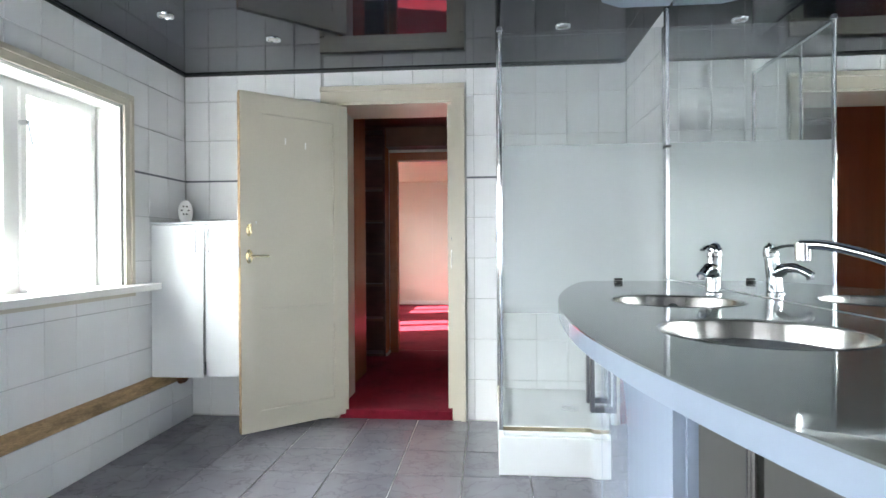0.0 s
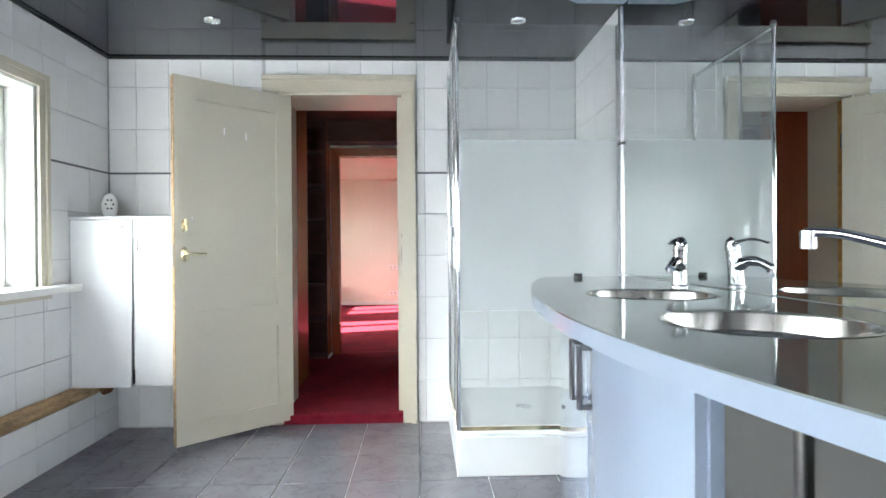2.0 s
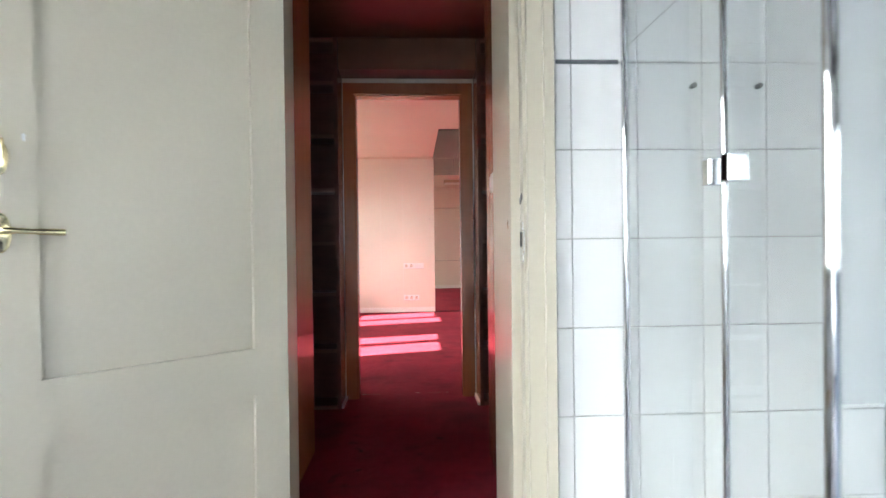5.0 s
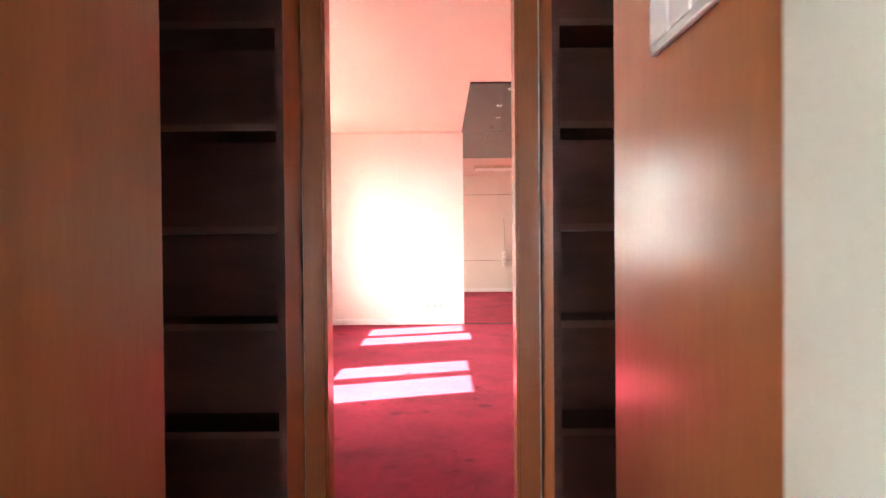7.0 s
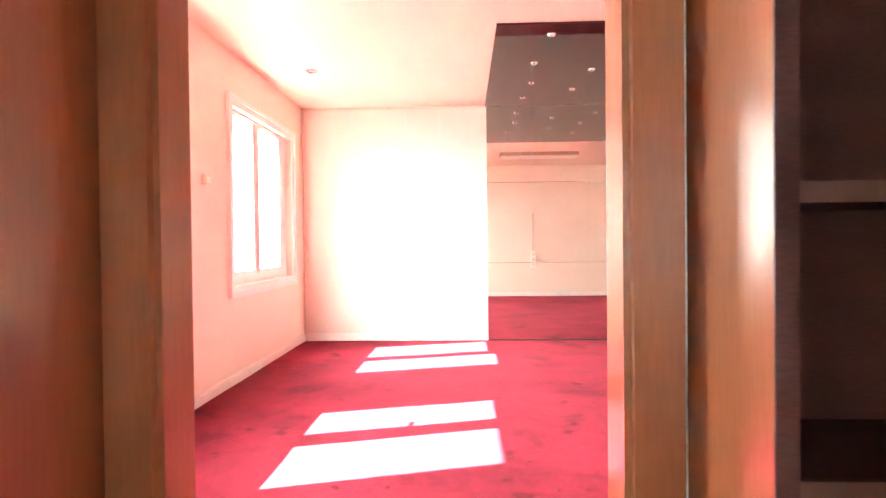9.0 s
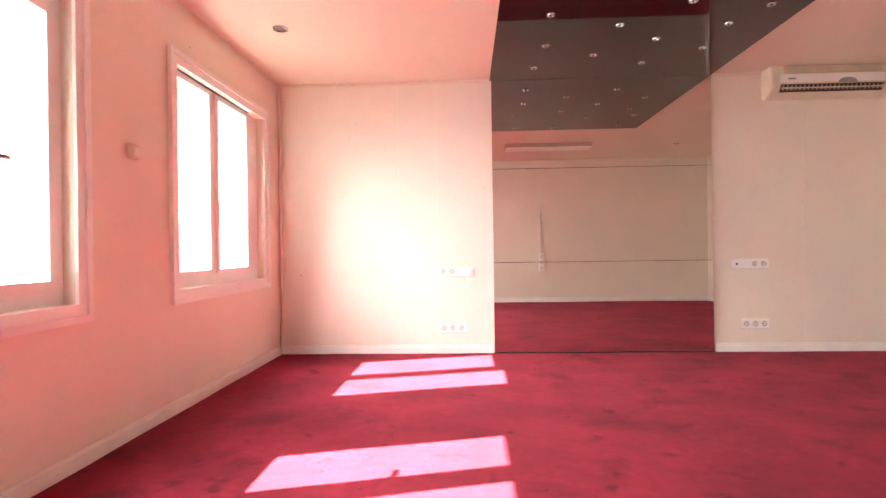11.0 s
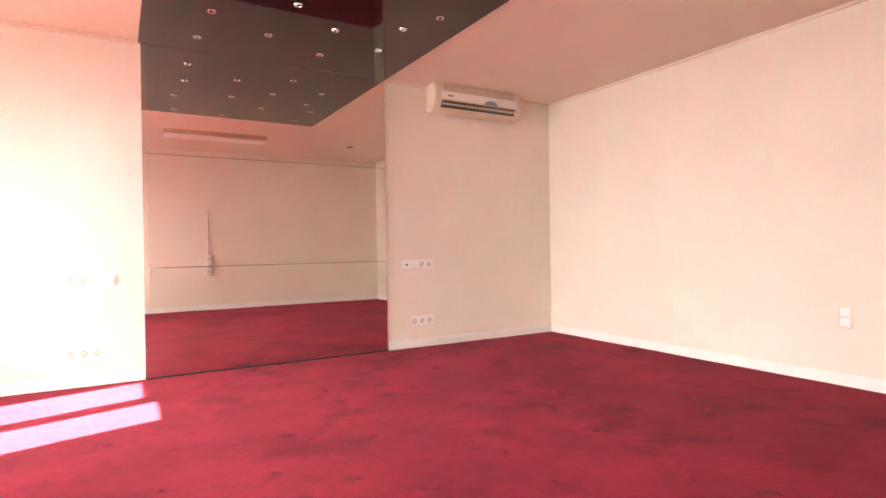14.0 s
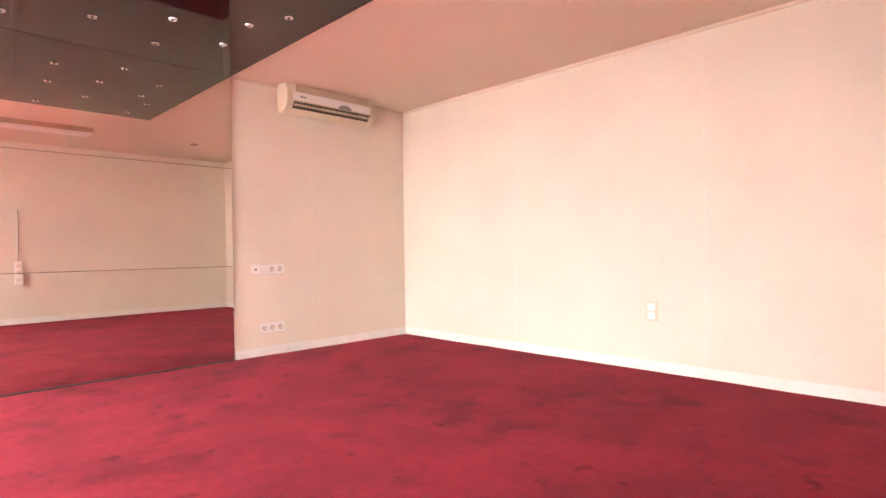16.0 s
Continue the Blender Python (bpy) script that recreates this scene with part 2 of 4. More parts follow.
def tube(bm, pts, radius, n=12):
    """A round bar along a bent line; radius may be one number or one for each point."""
    pts = [Vector(p) for p in pts]
    rings = []
    side = None
    for i, p in enumerate(pts):
        d = (pts[min(i + 1, len(pts) - 1)] - pts[max(i - 1, 0)]).normalized()
        if side is None:
            side = d.orthogonal().normalized()
        side = (side - d * side.dot(d)).normalized()
        up = d.cross(side)
        r = radius[i] if isinstance(radius, (list, tuple)) else radius
        rings.append([bm.verts.new(p + r * (math.cos(k * math.tau / n) * side + math.sin(k * math.tau / n) * up)) for k in range(n)])
    for r0, r1 in zip(rings, rings[1:]):
        for k in range(n):
            bm.faces.new((r0[k], r0[(k + 1) % n], r1[(k + 1) % n], r1[k]))
    bm.faces.new(rings[0][::-1])
    bm.faces.new(rings[-1])
    return bm


def bend(pts, steps=6):
    """A smooth line through points."""
    pts = [Vector(p) for p in pts]
    out = []
    for i in range(len(pts) - 1):
        p0, p1, p2, p3 = pts[max(i - 1, 0)], pts[i], pts[i + 1], pts[min(i + 2, len(pts) - 1)]
        for k in range(steps):
            t = k / steps
            out.append(0.5 * (2 * p1 + (p2 - p0) * t + (2 * p0 - 5 * p1 + 4 * p2 - p3) * t * t + (3 * p1 - p0 - 3 * p2 + p3) * t ** 3))
    return out + [pts[-1]]


def lathe(bm, profile, centre, n=32):
    """Turned shape: profile rows of radius and height about an upright axis."""
    rings = [[bm.verts.new((centre[0] + r * math.cos(k * math.tau / n), centre[1] + r * math.sin(k * math.tau / n), centre[2] + h)) for k in range(n)]
             for r, h in profile]
    for r0, r1 in zip(rings, rings[1:]):
        for k in range(n):
            bm.faces.new((r0[k], r0[(k + 1) % n], r1[(k + 1) % n], r1[k]))
    return bm


def lathe_y(bm, profile, centre, tall=1.0, n=32):
    """Turned plate on an upright face: rows of radius and rise towards -y, stretched upwards by tall."""
    rings = [[bm.verts.new((centre[0] + r * math.cos(k * math.tau / n), centre[1] - h, centre[2] + tall * r * math.sin(k * math.tau / n))) for k in range(n)]
             for r, h in profile]
    for r0, r1 in zip(rings, rings[1:]):
        for k in range(n):
            bm.faces.new((r0[k], r0[(k + 1) % n], r1[(k + 1) % n], r1[k]))
    bmesh.ops.remove_doubles(bm, verts=bm.verts[:], dist=1e-6)
    return bm


def lathe_x(bm, x, y, z, ry, rz, n=14):
    """A thin oval spot on a face that looks along x."""
    ring = [(ry * math.cos(k * math.tau / n), rz * math.sin(k * math.tau / n)) for k in range(n)]
    lo, hi = [[bm.verts.new((x + e, y + a, z + b)) for a, b in ring] for e in (-0.0006, 0.0006)]
    bm.faces.new(lo[::-1]), bm.faces.new(hi)
    for k in range(n):
        bm.faces.new((lo[k], lo[(k + 1) % n], hi[(k + 1) % n], hi[k]))
    return bm


def as_mesh(name, bm, mat, smooth=False):
    me = bpy.data.meshes.new(name)
    bmesh.ops.recalc_face_normals(bm, faces=bm.faces[:])
    bm.to_mesh(me)
    bm.free()
    me.materials.append(M[mat] if isinstance(mat, str) else mat)
    if smooth:
        me.shade_smooth()
        me.set_sharp_from_angle(angle=radians(38))
    return me


def thing(name, label, category, at=(0, 0, 0), group="", rz=0, kind=""):
    ob = new(name)
    ob.empty_display_size = 0.1
    ob.matrix_world = pose(*at, 0, 0, rz)
    return tagged(ob, label, category, group, kind)


def part(name, bm, mat, parent, label="", smooth=False):
    ob = new(name, as_mesh(name, bm, mat, smooth))
    ob.parent = parent
    if label:
        tagged(ob, label)
    return ob


def solid(name, bm, mat, label, category, kind="", smooth=False, group=""):
    return tagged(new(name, as_mesh(name, bm, mat, smooth)), label, category, group, kind)


def wall_x(x0, x1, y0, y1, z0, z1, holes=()):
    """Blocks of a wall along y with holes (y0, y1, z0, z1)."""
    ys = sorted({y0, y1, *[v for h in holes for v in h[:2]]})
    zs = sorted({z0, z1, *[v for h in holes for v in h[2:]]})
    cells = [(a, c, b, d) for a, b in zip(ys, ys[1:]) for c, d in zip(zs, zs[1:])
             if not any(h[0] < (a + b) / 2 < h[1] and h[2] < (c + d) / 2 < h[3] for h in holes)]
    return boxes(*[(x0, a, c, x1, b, d) for a, c, b, d in cells])


def wall_y(y0, y1, x0, x1, z0, z1, holes=()):
    bm = wall_x(y0, y1, x0, x1, z0, z1, holes)
    for v in bm.verts:
        v.co.x, v.co.y = v.co.y, v.co.x
    return bm


# ---------------------------------------------------------------- structure
STEP = 0.06
ZC = 2.29      # ceiling of the bathroom and the passage
ZR = 2.315     # ceiling of the red room
BW = (-0.7, 3.36, 0.87, 1.93)     # window openings: y0, y1, z0, z1
W1 = (6.78, 8.05, 0.72, 1.95)
W2 = (8.83, 10.11, 0.72, 1.95)

ST = "structure"
wall_w_bath = solid("wall_bath_west", wall_x(-1.07, -0.8, -1.0, 4.155, -0.2, 2.6, [BW]), "grout", "outer bathroom wall behind the white tiles", "wall", ST)
solid("wall_west", wall_x(-0.93, -0.8, 4.155, 10.74, -0.2, 2.6, [W1, W2]), "room_wall", "off-white papered window wall", "wall", ST)
# the outer lintel of W2 is stepped, out of view, to shape the sun patches
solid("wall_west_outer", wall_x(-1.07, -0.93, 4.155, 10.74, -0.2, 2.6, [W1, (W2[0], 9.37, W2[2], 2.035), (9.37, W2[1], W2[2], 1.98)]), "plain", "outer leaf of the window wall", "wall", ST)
wall_bath_north = solid("wall_bath_north", wall_y(4.01, 4.4, -0.8, 3.2, -0.2, 2.6, [(0.245, 1.035, -0.3, 2.085)]), "grout", "bathroom wall with the doorway, behind white tiles", "wall", ST)
wall_bath_east = solid("wall_bath_east", boxes((2.13, -1.0, -0.2, 2.4, 4.01, 2.6)), "grout", "bathroom wall behind basin mirror and shower", "wall", ST)
wall_bath_south = solid("wall_bath_south", wall_y(-1.25, -1.0, -1.07, 2.4, -0.2, 2.6, [(-0.4, 1.1, 0.2, 2.0)]), "wall_tile", "white tiled bathroom wall", "wall", ST)
floor_bath = solid("floor_bath", boxes((-1.07, -1.25, -0.12, 2.4, 4.02, -0.004)), "floor_grout", "pale grouted bed of the bathroom floor", "floor", ST)
solid("ceiling_bath", boxes((-0.8, -1.0, ZC, 2.13, 4.01, ZC + 0.08)), "bath_ceiling", "glossy dark grey stretch ceiling", "ceiling", ST)

# passage
solid("floor_passage", boxes((-1.0, 4.4, -0.1, 2.4, 6.045, STEP - 0.001), (0.25, 4.0, -0.1, 1.03, 4.4, STEP)), "carpet", "crimson carpet of the passage", "floor", ST)
solid("ceiling_passage", boxes((-1.0, 4.4, ZC, 2.4, 5.94, ZC + 0.08)), "hall_wall", "dark passage ceiling", "ceiling", ST)
solid("wall_passage_west", boxes((-1.2, 4.4, -0.1, -0.9, 5.94, 2.6)), "hall_wall", "dark end wall of the passage", "wall", ST)
solid("wall_passage_east", boxes((2.1, 4.4, -0.1, 2.3, 5.94, 2.6)), "hall_wall", "dark end wall of the passage", "wall", ST)
solid("panel_wall_west", boxes((-0.9, 4.4, STEP, 0.208, 5.04, ZC), bevel=0.002), "veneer", "honey-brown veneered passage panelling", "wall", ST)
solid("panel_wall_east", boxes((1.03, 4.4, STEP, 2.1, 4.94, ZC), bevel=0.002), "veneer", "honey-brown veneered passage panelling", "wall", ST)

# red room
solid("wall_room_south", wall_y(5.94, 6.03, -0.8, 4.75, -0.1, 2.6, [(0.308, 1.017, -0.2, 2.015)]), "room_wall", "off-white papered wall with the doorway", "wall", ST)
solid("wall_room_south_east", boxes((1.2, 6.03, -0.1, 4.75, 6.16, 2.6)), "room_wall", "off-white papered wall beside the doorway", "wall", ST)
solid("wall_room_north", boxes((-0.8, 10.47, -0.1, 4.75, 10.74, 2.6)), "room_wall", "off-white papered end wall", "wall", ST)
solid("wall_room_east", boxes((4.56, 6.03, -0.1, 4.75, 10.47, 2.6)), "room_wall", "off-white papered side wall", "wall", ST)
solid("ceiling_room", boxes((-0.8, 6.03, ZR, 4.56, 10.47, ZR + 0.08)), "room_ceiling", "white painted ceiling with warm bounce light put into its colour", "ceiling", ST)
solid("dark_ceiling_panel", boxes((0.975, 8.48, ZR - 0.012, 2.765, 10.462, ZR)), "room_dark", "dark glossy ceiling field with crystal spots", "ceiling", ST)


def carpet():
    bm = bmesh.new()
    bmesh.ops.create_grid(bm, x_segments=60, y_segments=50, size=0.5)
    for v in bm.verts:
        x, y = -0.8 + (v.co.x + 0.5) * 5.36, 6.04 + (v.co.y + 0.5) * 4.43
        v.co = Vector((x, y, STEP + 0.003 * noise.noise((x * 2.2, y * 2.2, 0))))
    return bm


solid("floor_room", carpet(), "carpet", "worn crimson cut-pile carpet with dark stains", "carpet", ST, smooth=True)
solid("subfloor_room", boxes((-0.8, 6.05, -0.1, 4.56, 10.47, STEP - 0.02)), "plain", "bed under the carpet", "floor", ST)
# self-lit slab, added in place of the bright outdoors beyond the windows
glow = material("backdrop_glow", (0.5, 0.5, 0.5), 1.0)
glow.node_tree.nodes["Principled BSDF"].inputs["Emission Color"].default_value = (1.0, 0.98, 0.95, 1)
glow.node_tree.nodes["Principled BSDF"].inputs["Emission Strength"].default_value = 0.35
solid("backdrop", boxes((-6.2, 1.0, -0.4, -6.0, 34.0, 4.4)), glow, "added self-lit slab standing in for the bright hazy distance outside", "backdrop", ST)
# unseen wall, added to keep direct sun out of the bathroom
solid("neighbour_wall", boxes((-6.8, -9.0, -0.4, -6.4, 2.9, 9.0)), "plain", "added unseen wall that keeps the sun off the bathroom window", "wall", ST)
solid("ground", boxes((-400, -400, -0.6, 400, 400, -0.4)), "outside_ground", "pale ground outside", "ground", ST)


# ---------------------------------------------------------------- windows
def window(name, y0, y1, z0, z1, panes, glass, label, x=-0.87):
    """A painted frame set into the opening; panes are (y0, y1, z0, z1) of glass."""
    w = thing(name, label, "window", (x, (y0 + y1) / 2, z0), kind=ST)
    ox, oy, oz = w.location
    part("window_frame", wall_x(-0.05, 0.02, y0 - oy, y1 - oy, 0.0, z1 - oz, [(a - 0.032 - oy, b + 0.032 - oy, c - 0.032 - oz, d + 0.032 - oz) for a, b, c, d in panes]), "white_paint", w)
    for a, b, c, d in panes:
        sash = part("sash", wall_x(-0.035, 0.035, a - 0.031 - oy, b + 0.031 - oy, c - 0.031 - oz, d + 0.031 - oz, [(a - oy, b - oy, c - oz, d - oz)]), "white_paint", w)
        pane = part("pane", boxes((-0.006, a - oy, c - oz, 0.0, b - oy, d - oz)), glass, sash)
        pane.visible_shadow = glass == "frosted_window"
    return w


def casing_x(x, y0, y1, z0, z1, w=0.07):
    """Stepped moulding on the room face round a window opening."""
    bm = wall_x(x, x + 0.014, y0 - w, y1 + w, z0 - w, z1 + w, [(y0, y1, z0, z1)])
    ring = wall_x(x + 0.014, x + 0.024, y0 - w, y1 + w, z0 - w, z1 + w, [(y0 - w * 0.62, y1 + w * 0.62, z0 - w * 0.62, z1 + w * 0.62)])
    me = bpy.data.meshes.new("ring")
    ring.to_mesh(me)
    ring.free()
    bm.from_mesh(me)
    bpy.data.meshes.remove(me)
    return bm


# the near panes, out of view, are added to bring in more light
w_bath = window("window_1", *BW, [(-0.55, 0.16, 0.925, 1.86), (0.3, 1.04, 0.925, 1.86), (1.18, 1.9, 0.925, 1.86), (2.03, 2.74, 0.925, 1.86), (2.87, 3.29, 0.925, 1.86)],
                "frosted_window", "white painted bathroom window with bright daylight", x=-0.965)
wy = w_bath.location.y
part("window_trim", casing_x(0.175, BW[0] - wy, BW[1] - wy, 0.05, BW[3] - BW[2], 0.065), "cream", w_bath, "cream moulded trim")
part("reveal", wall_x(0.025, 0.165, BW[0] - 0.004 - wy, BW[1] - 0.001 - wy, 0.05, BW[3] - BW[2] - 0.001, [(BW[0] + 0.01 - wy, BW[1] - 0.013 - wy, 0.05, BW[3] - BW[2] - 0.013)]), "white_paint", w_bath, "white painted reveal lining")
part("window_sill", boxes((0.03, BW[0] - 0.06 - wy, 0.012, 0.275, 3.56 - wy, 0.05), bevel=0.006), "white_paint", w_bath, "white projecting sill")
part("window_catch", rod(rod(bmesh.new(), (0.035, 2.835 - wy, 0.85), (0.075, 2.835 - wy, 0.85), 0.012), (0.07, 2.835 - wy, 0.86), (0.075, 2.86 - wy, 0.75), 0.007, 0.005), "chrome", w_bath, "metal window catch")
for n, W, panes in (("window_2", W1, [(7, 7.46, 0.82, 1.86), (7.6, 7.96, 0.82, 1.86)]), ("window_3", W2, [(8.9, 9.3, 0.815, 1.912), (9.43, 9.88, 0.815, 1.912)])):
    w = window(n, *W, panes, "glass", "white painted casement window in moulded frame")
    part("window_trim", casing_x(0.071, W[0] - w.location.y, W[1] - w.location.y, 0, W[3] - W[2], 0.075), "white_paint", w, "moulded white trim")
    part("shutter_slot", boxes((0.035, W[0] + 0.05 - w.location.y, W[3] - W[2] - 0.004, 0.047, W[1] - 0.2 - w.location.y, W[3] - W[2] - 0.001)), "slot", w, "dark roller shutter slot")
    if n == "window_2":
        part("handle", tube(bmesh.new(), bend([(0.03, 0.2, 0.53), (0.08, 0.21, 0.53), (0.095, 0.24, 0.531), (0.095, 0.29, 0.532)]), 0.0095), "steel", w, "metal window handle")

# unseen glazed opening behind the walk's start, added to let in fill light
ws = thing("window_4", "added unseen white glazed opening with etched panes, for fill light", "window", (0.35, -1.1, 0.2), kind=ST)
part("window_frame", wall_y(-0.04, 0.04, -0.75, 0.75, 0, 1.8, [(-0.67, -0.04, 0.08, 1.72), (0.04, 0.67, 0.08, 1.72)]), "white_paint", ws)
for x in (-0.355, 0.355):
    part("pane", boxes((x - 0.315, -0.003, 0.08, x + 0.315, 0.003, 1.72)), "etched_pane", ws)


# ---------------------------------------------------------------- doors
def bath_door():
    """Panelled leaf hung at its origin, running along local -x; the face with the lever is local -y."""
    ang = math.degrees(math.atan2(0.464, 0.519))
    d = thing("door_1", "open cream panelled door with brass lever handle", "door", (0.312, 4.015, 0.03), rz=ang, kind=ST)
    W, H = 0.695, 2.02
    ups, los = (-W + 0.115, -0.1, 0.73, 1.9), (-W + 0.115, -0.1, 0.12, 0.6)
    bm = wall_y(-0.02, 0.02, -W, 0, 0, H, [ups, los])
    for x0, x1, z0, z1 in (ups, los):
        box(bm, x0, -0.007, z0, x1, 0.007, z1)
    part("leaf", bm, "cream", d)
    part("edge_strip", boxes((-W - 0.003, -0.0195, 0.002, -W, 0.0195, H - 0.002)), "board", d, "bare worn wooden leading edge")
    ex = -W + 0.05
    plate = part("escutcheon", lathe_y(bmesh.new(), [(0.0, 0.007), (0.014, 0.007), (0.019, 0.004), (0.02, 0.0)], (ex, -0.02, 1.045), 2.1), "brass", d, "oval brass lever plate", smooth=True)
    part("lever", tube(bmesh.new(), bend([(ex, -0.026, 1.05), (ex, -0.056, 1.05), (ex + 0.022, -0.062, 1.049), (ex + 0.06, -0.061, 1.047), (ex + 0.105, -0.058, 1.046)]), [0.008] * 6 + [0.0075] * 6 + [0.006] * 6 + [0.0072] * 7), "brass", plate, "slim brass lever", smooth=True)
    part("key_hole", boxes((ex - 0.003, -0.0285, 1.012, ex + 0.003, -0.0265, 1.028)), "slot", plate)
    plate = part("escutcheon", lathe_y(bmesh.new(), [(0.0, 0.007), (0.011, 0.007), (0.0155, 0.004), (0.0165, 0.0)], (ex, -0.02, 1.2), 2.2), "brass", d, "oval brass bolt plate", smooth=True)
    part("knob", rod(rod(bmesh.new(), (ex, -0.026, 1.208), (ex, -0.048, 1.208), 0.011, 0.009), (ex + 0.004, -0.045, 1.178), (ex - 0.003, -0.045, 1.236), 0.006, 0.0085), "brass", plate, smooth=True)
    part("lock_face", boxes((-W - 0.006, -0.01, 0.98, -W - 0.003, 0.01, 1.1)), "steel", d, "steel lock face plate")
    for z in (0.28, 1.75):
        part("hinge", rod(bmesh.new(), (0.006, 0.024, z - 0.05), (0.006, 0.024, z + 0.05), 0.008), "dark_steel", d)
    for x, z in ((-0.42, 1.75), (-0.29, 1.735)):
        part("filler_mark", boxes((x, -0.0085, z - 0.02, x + 0.008, -0.0071, z + 0.02)), "white_paint", d, "pale filler mark")
    return d


bath_door()


def door_surround(name, x0, x1, y0, y1, z0, z1, faces, mat, label, w=0.105, t=0.016, wr=0.0):
    """Lining in the opening and stepped casing on the faces given."""
    s = thing(name, label, "door frame", (x0, y0, z0), kind=ST)
    W, D, H = x1 - x0, y1 - y0, z1 - z0
    wr = wr or w
    part("lining", boxes((0, 0, 0, 0.022, D, H), (W - 0.022, 0, 0, W, D, H), (0.022, 0, H - 0.022, W - 0.022, D, H)), mat, s)
    for y, way in faces:
        a, b = sorted((y - y0, y - y0 + way * t))
        c, e = sorted((y - y0 + way * t, y - y0 + way * (t + 0.018)))
        for nm, d in (("casing_side", (-w + 0.012, 0, 0.012, H)), ("casing_side", (W - 0.012, 0, W + wr - 0.012, H)), ("casing_head", (-w + 0.012, H - 0.012, W + wr - 0.012, H + w - 0.012))):
            bm = boxes((d[0], a, d[1], d[2], b, d[3]))
            if mat == "veneer":
                part(nm, bm, mat, s)
                continue
            if nm == "casing_head":
                box(bm, d[0], c, d[3] - 0.03, d[2], e, d[3])
            elif d[0] < 0:
                box(bm, d[0], c, d[1], d[0] + 0.03, e, d[3] - 0.012)
            else:
                box(bm, d[2] - 0.03, c, d[1], d[2], e, d[3] - 0.012)
            part(nm, bm, mat, s)
    return s


fr = door_surround("door_frame_1", 0.245, 1.035, 3.998, 4.4, 0.0, 2.085, [(3.998, -1)], "cream", "cream painted frame of the bathroom doorway", wr=0.077)
part("door_stop", boxes((0.738, 0.048, 0.0, 0.7675, 0.402, 2.062), bevel=0.002), "cream", fr)
strike = part("strike_plate", boxes((0.7645, 0.002, 0.985, 0.7675, 0.042, 1.105), (0.7645, -0.018, 1.01, 0.7665, 0.002, 1.08), bevel=0.001), "alu", fr, "worn steel strike plate")
part("latch_box", boxes((0.7625, 0.012, 1.03, 0.7643, 0.03, 1.075)), "slot", strike)
keeper = boxes((0.7645, 0.008, 1.165, 0.7675, 0.046, 1.183), bevel=0.001)
bmesh.ops.rotate(keeper, cent=(0.766, 0.027, 1.174), matrix=Matrix.Rotation(radians(-28), 3, "X"), verts=keeper.verts[:])
part("bolt_plate", keeper, "dark_steel", fr, "bent steel bolt keeper")
part("filler_spot", lathe_x(bmesh.new(), 0.7374, 0.095, 1.1, 0.006, 0.014), "board", fr, "yellowed filler spot")
part("bare_rebate", boxes((0.0225, -0.001, 0.02, 0.0245, 0.112, 2.06)), "raw_wood", fr, "bare pine of the hinge rebate")
for z in (0.55, 1.02, 1.31):
    part("screw_hole", lathe_x(bmesh.new(), 0.0252, 0.06, z, 0.006, 0.006), "rot", fr)
door_surround("door_frame_2", 0.308, 1.017, 5.94, 6.03, STEP, 2.015, [(5.94, -1), (6.03, 1)], "veneer", "honey-brown wooden frame of the room doorway", w=0.07)
solid("threshold", boxes((0.269, 3.985, -0.004, 1.012, 4.0, STEP - 0.003), bevel=0.003), "carpet", "carpet-wrapped step edge in the doorway", "threshold", ST)

# ---------------------------------------------------------------- bathroom things


def wall_cabinet():
    c = thing("wall_cabinet", "white laminate two-door cabinet hung above the batten", "cabinet", (-0.785, 3.6, 0.345))
    W, D, H = 0.66, 0.385, 0.94
    part("body", boxes((0, 0.018, 0, 0.016, D, H - 0.018), (W - 0.016, 0.018, 0, W, D, H - 0.018), (0.016, 0.018, 0, W - 0.016, D, 0.016), (0.016, D - 0.008, 0.016, W - 0.016, D, H - 0.018)), "laminate", c)
    part("top", boxes((-0.003, -0.004, H - 0.017, W + 0.003, D, H), bevel=0.002), "laminate", c)
    for x0, x1, h in ((0.002, 0.335, 0.295), (0.342, W - 0.002, 0.375)):
        bm = boxes((x0, 0, 0.0 if x0 < 0.1 else 0.01, x1, 0.0165, H - 0.02), bevel=0.0015)
        for v in bm.verts:
            if x0 < 0.1 and v.co.x > 0.2:
                v.co.x -= 0.013 * (1 - v.co.z / H) ** 1.4
        d = part("door", bm, "laminate", c)
        part("handle", tube(bmesh.new(), bend([(h, 0, 0.755), (h, -0.022, 0.757), (h, -0.027, 0.775), (h, -0.027, 0.87), (h, -0.022, 0.888), (h, 0, 0.89)], 4), 0.005, 8), "alu", d, "slim satin bow handle")


wall_cabinet()


def air_freshener():
    f = thing("air_freshener", "white oval plastic air freshener on the cabinet", "air freshener", (-0.69, 3.82, 1.285), rz=25)
    bm = bmesh.new()
    bmesh.ops.create_uvsphere(bm, u_segments=24, v_segments=14, radius=1)
    for v in bm.verts:
        v.co = Vector((v.co.x * 0.044, v.co.y * 0.028, 0.07 + max(-0.07, v.co.z * 0.078)))
    part("body", bm, "plastic", f, smooth=True)
    for i in range(6):
        a = i * math.tau / 6
        p = Vector((0.019 * math.cos(a), -0.0255, 0.082 + 0.028 * math.sin(a)))
        part("vent_hole", rod(bmesh.new(), p, p + Vector((0, -0.003, 0)), 0.0055, n=10), "slot", f)


air_freshener()
batten = boxes((-0.79, -1.0, 0.275, -0.735, 3.8, 0.345), bevel=0.004)
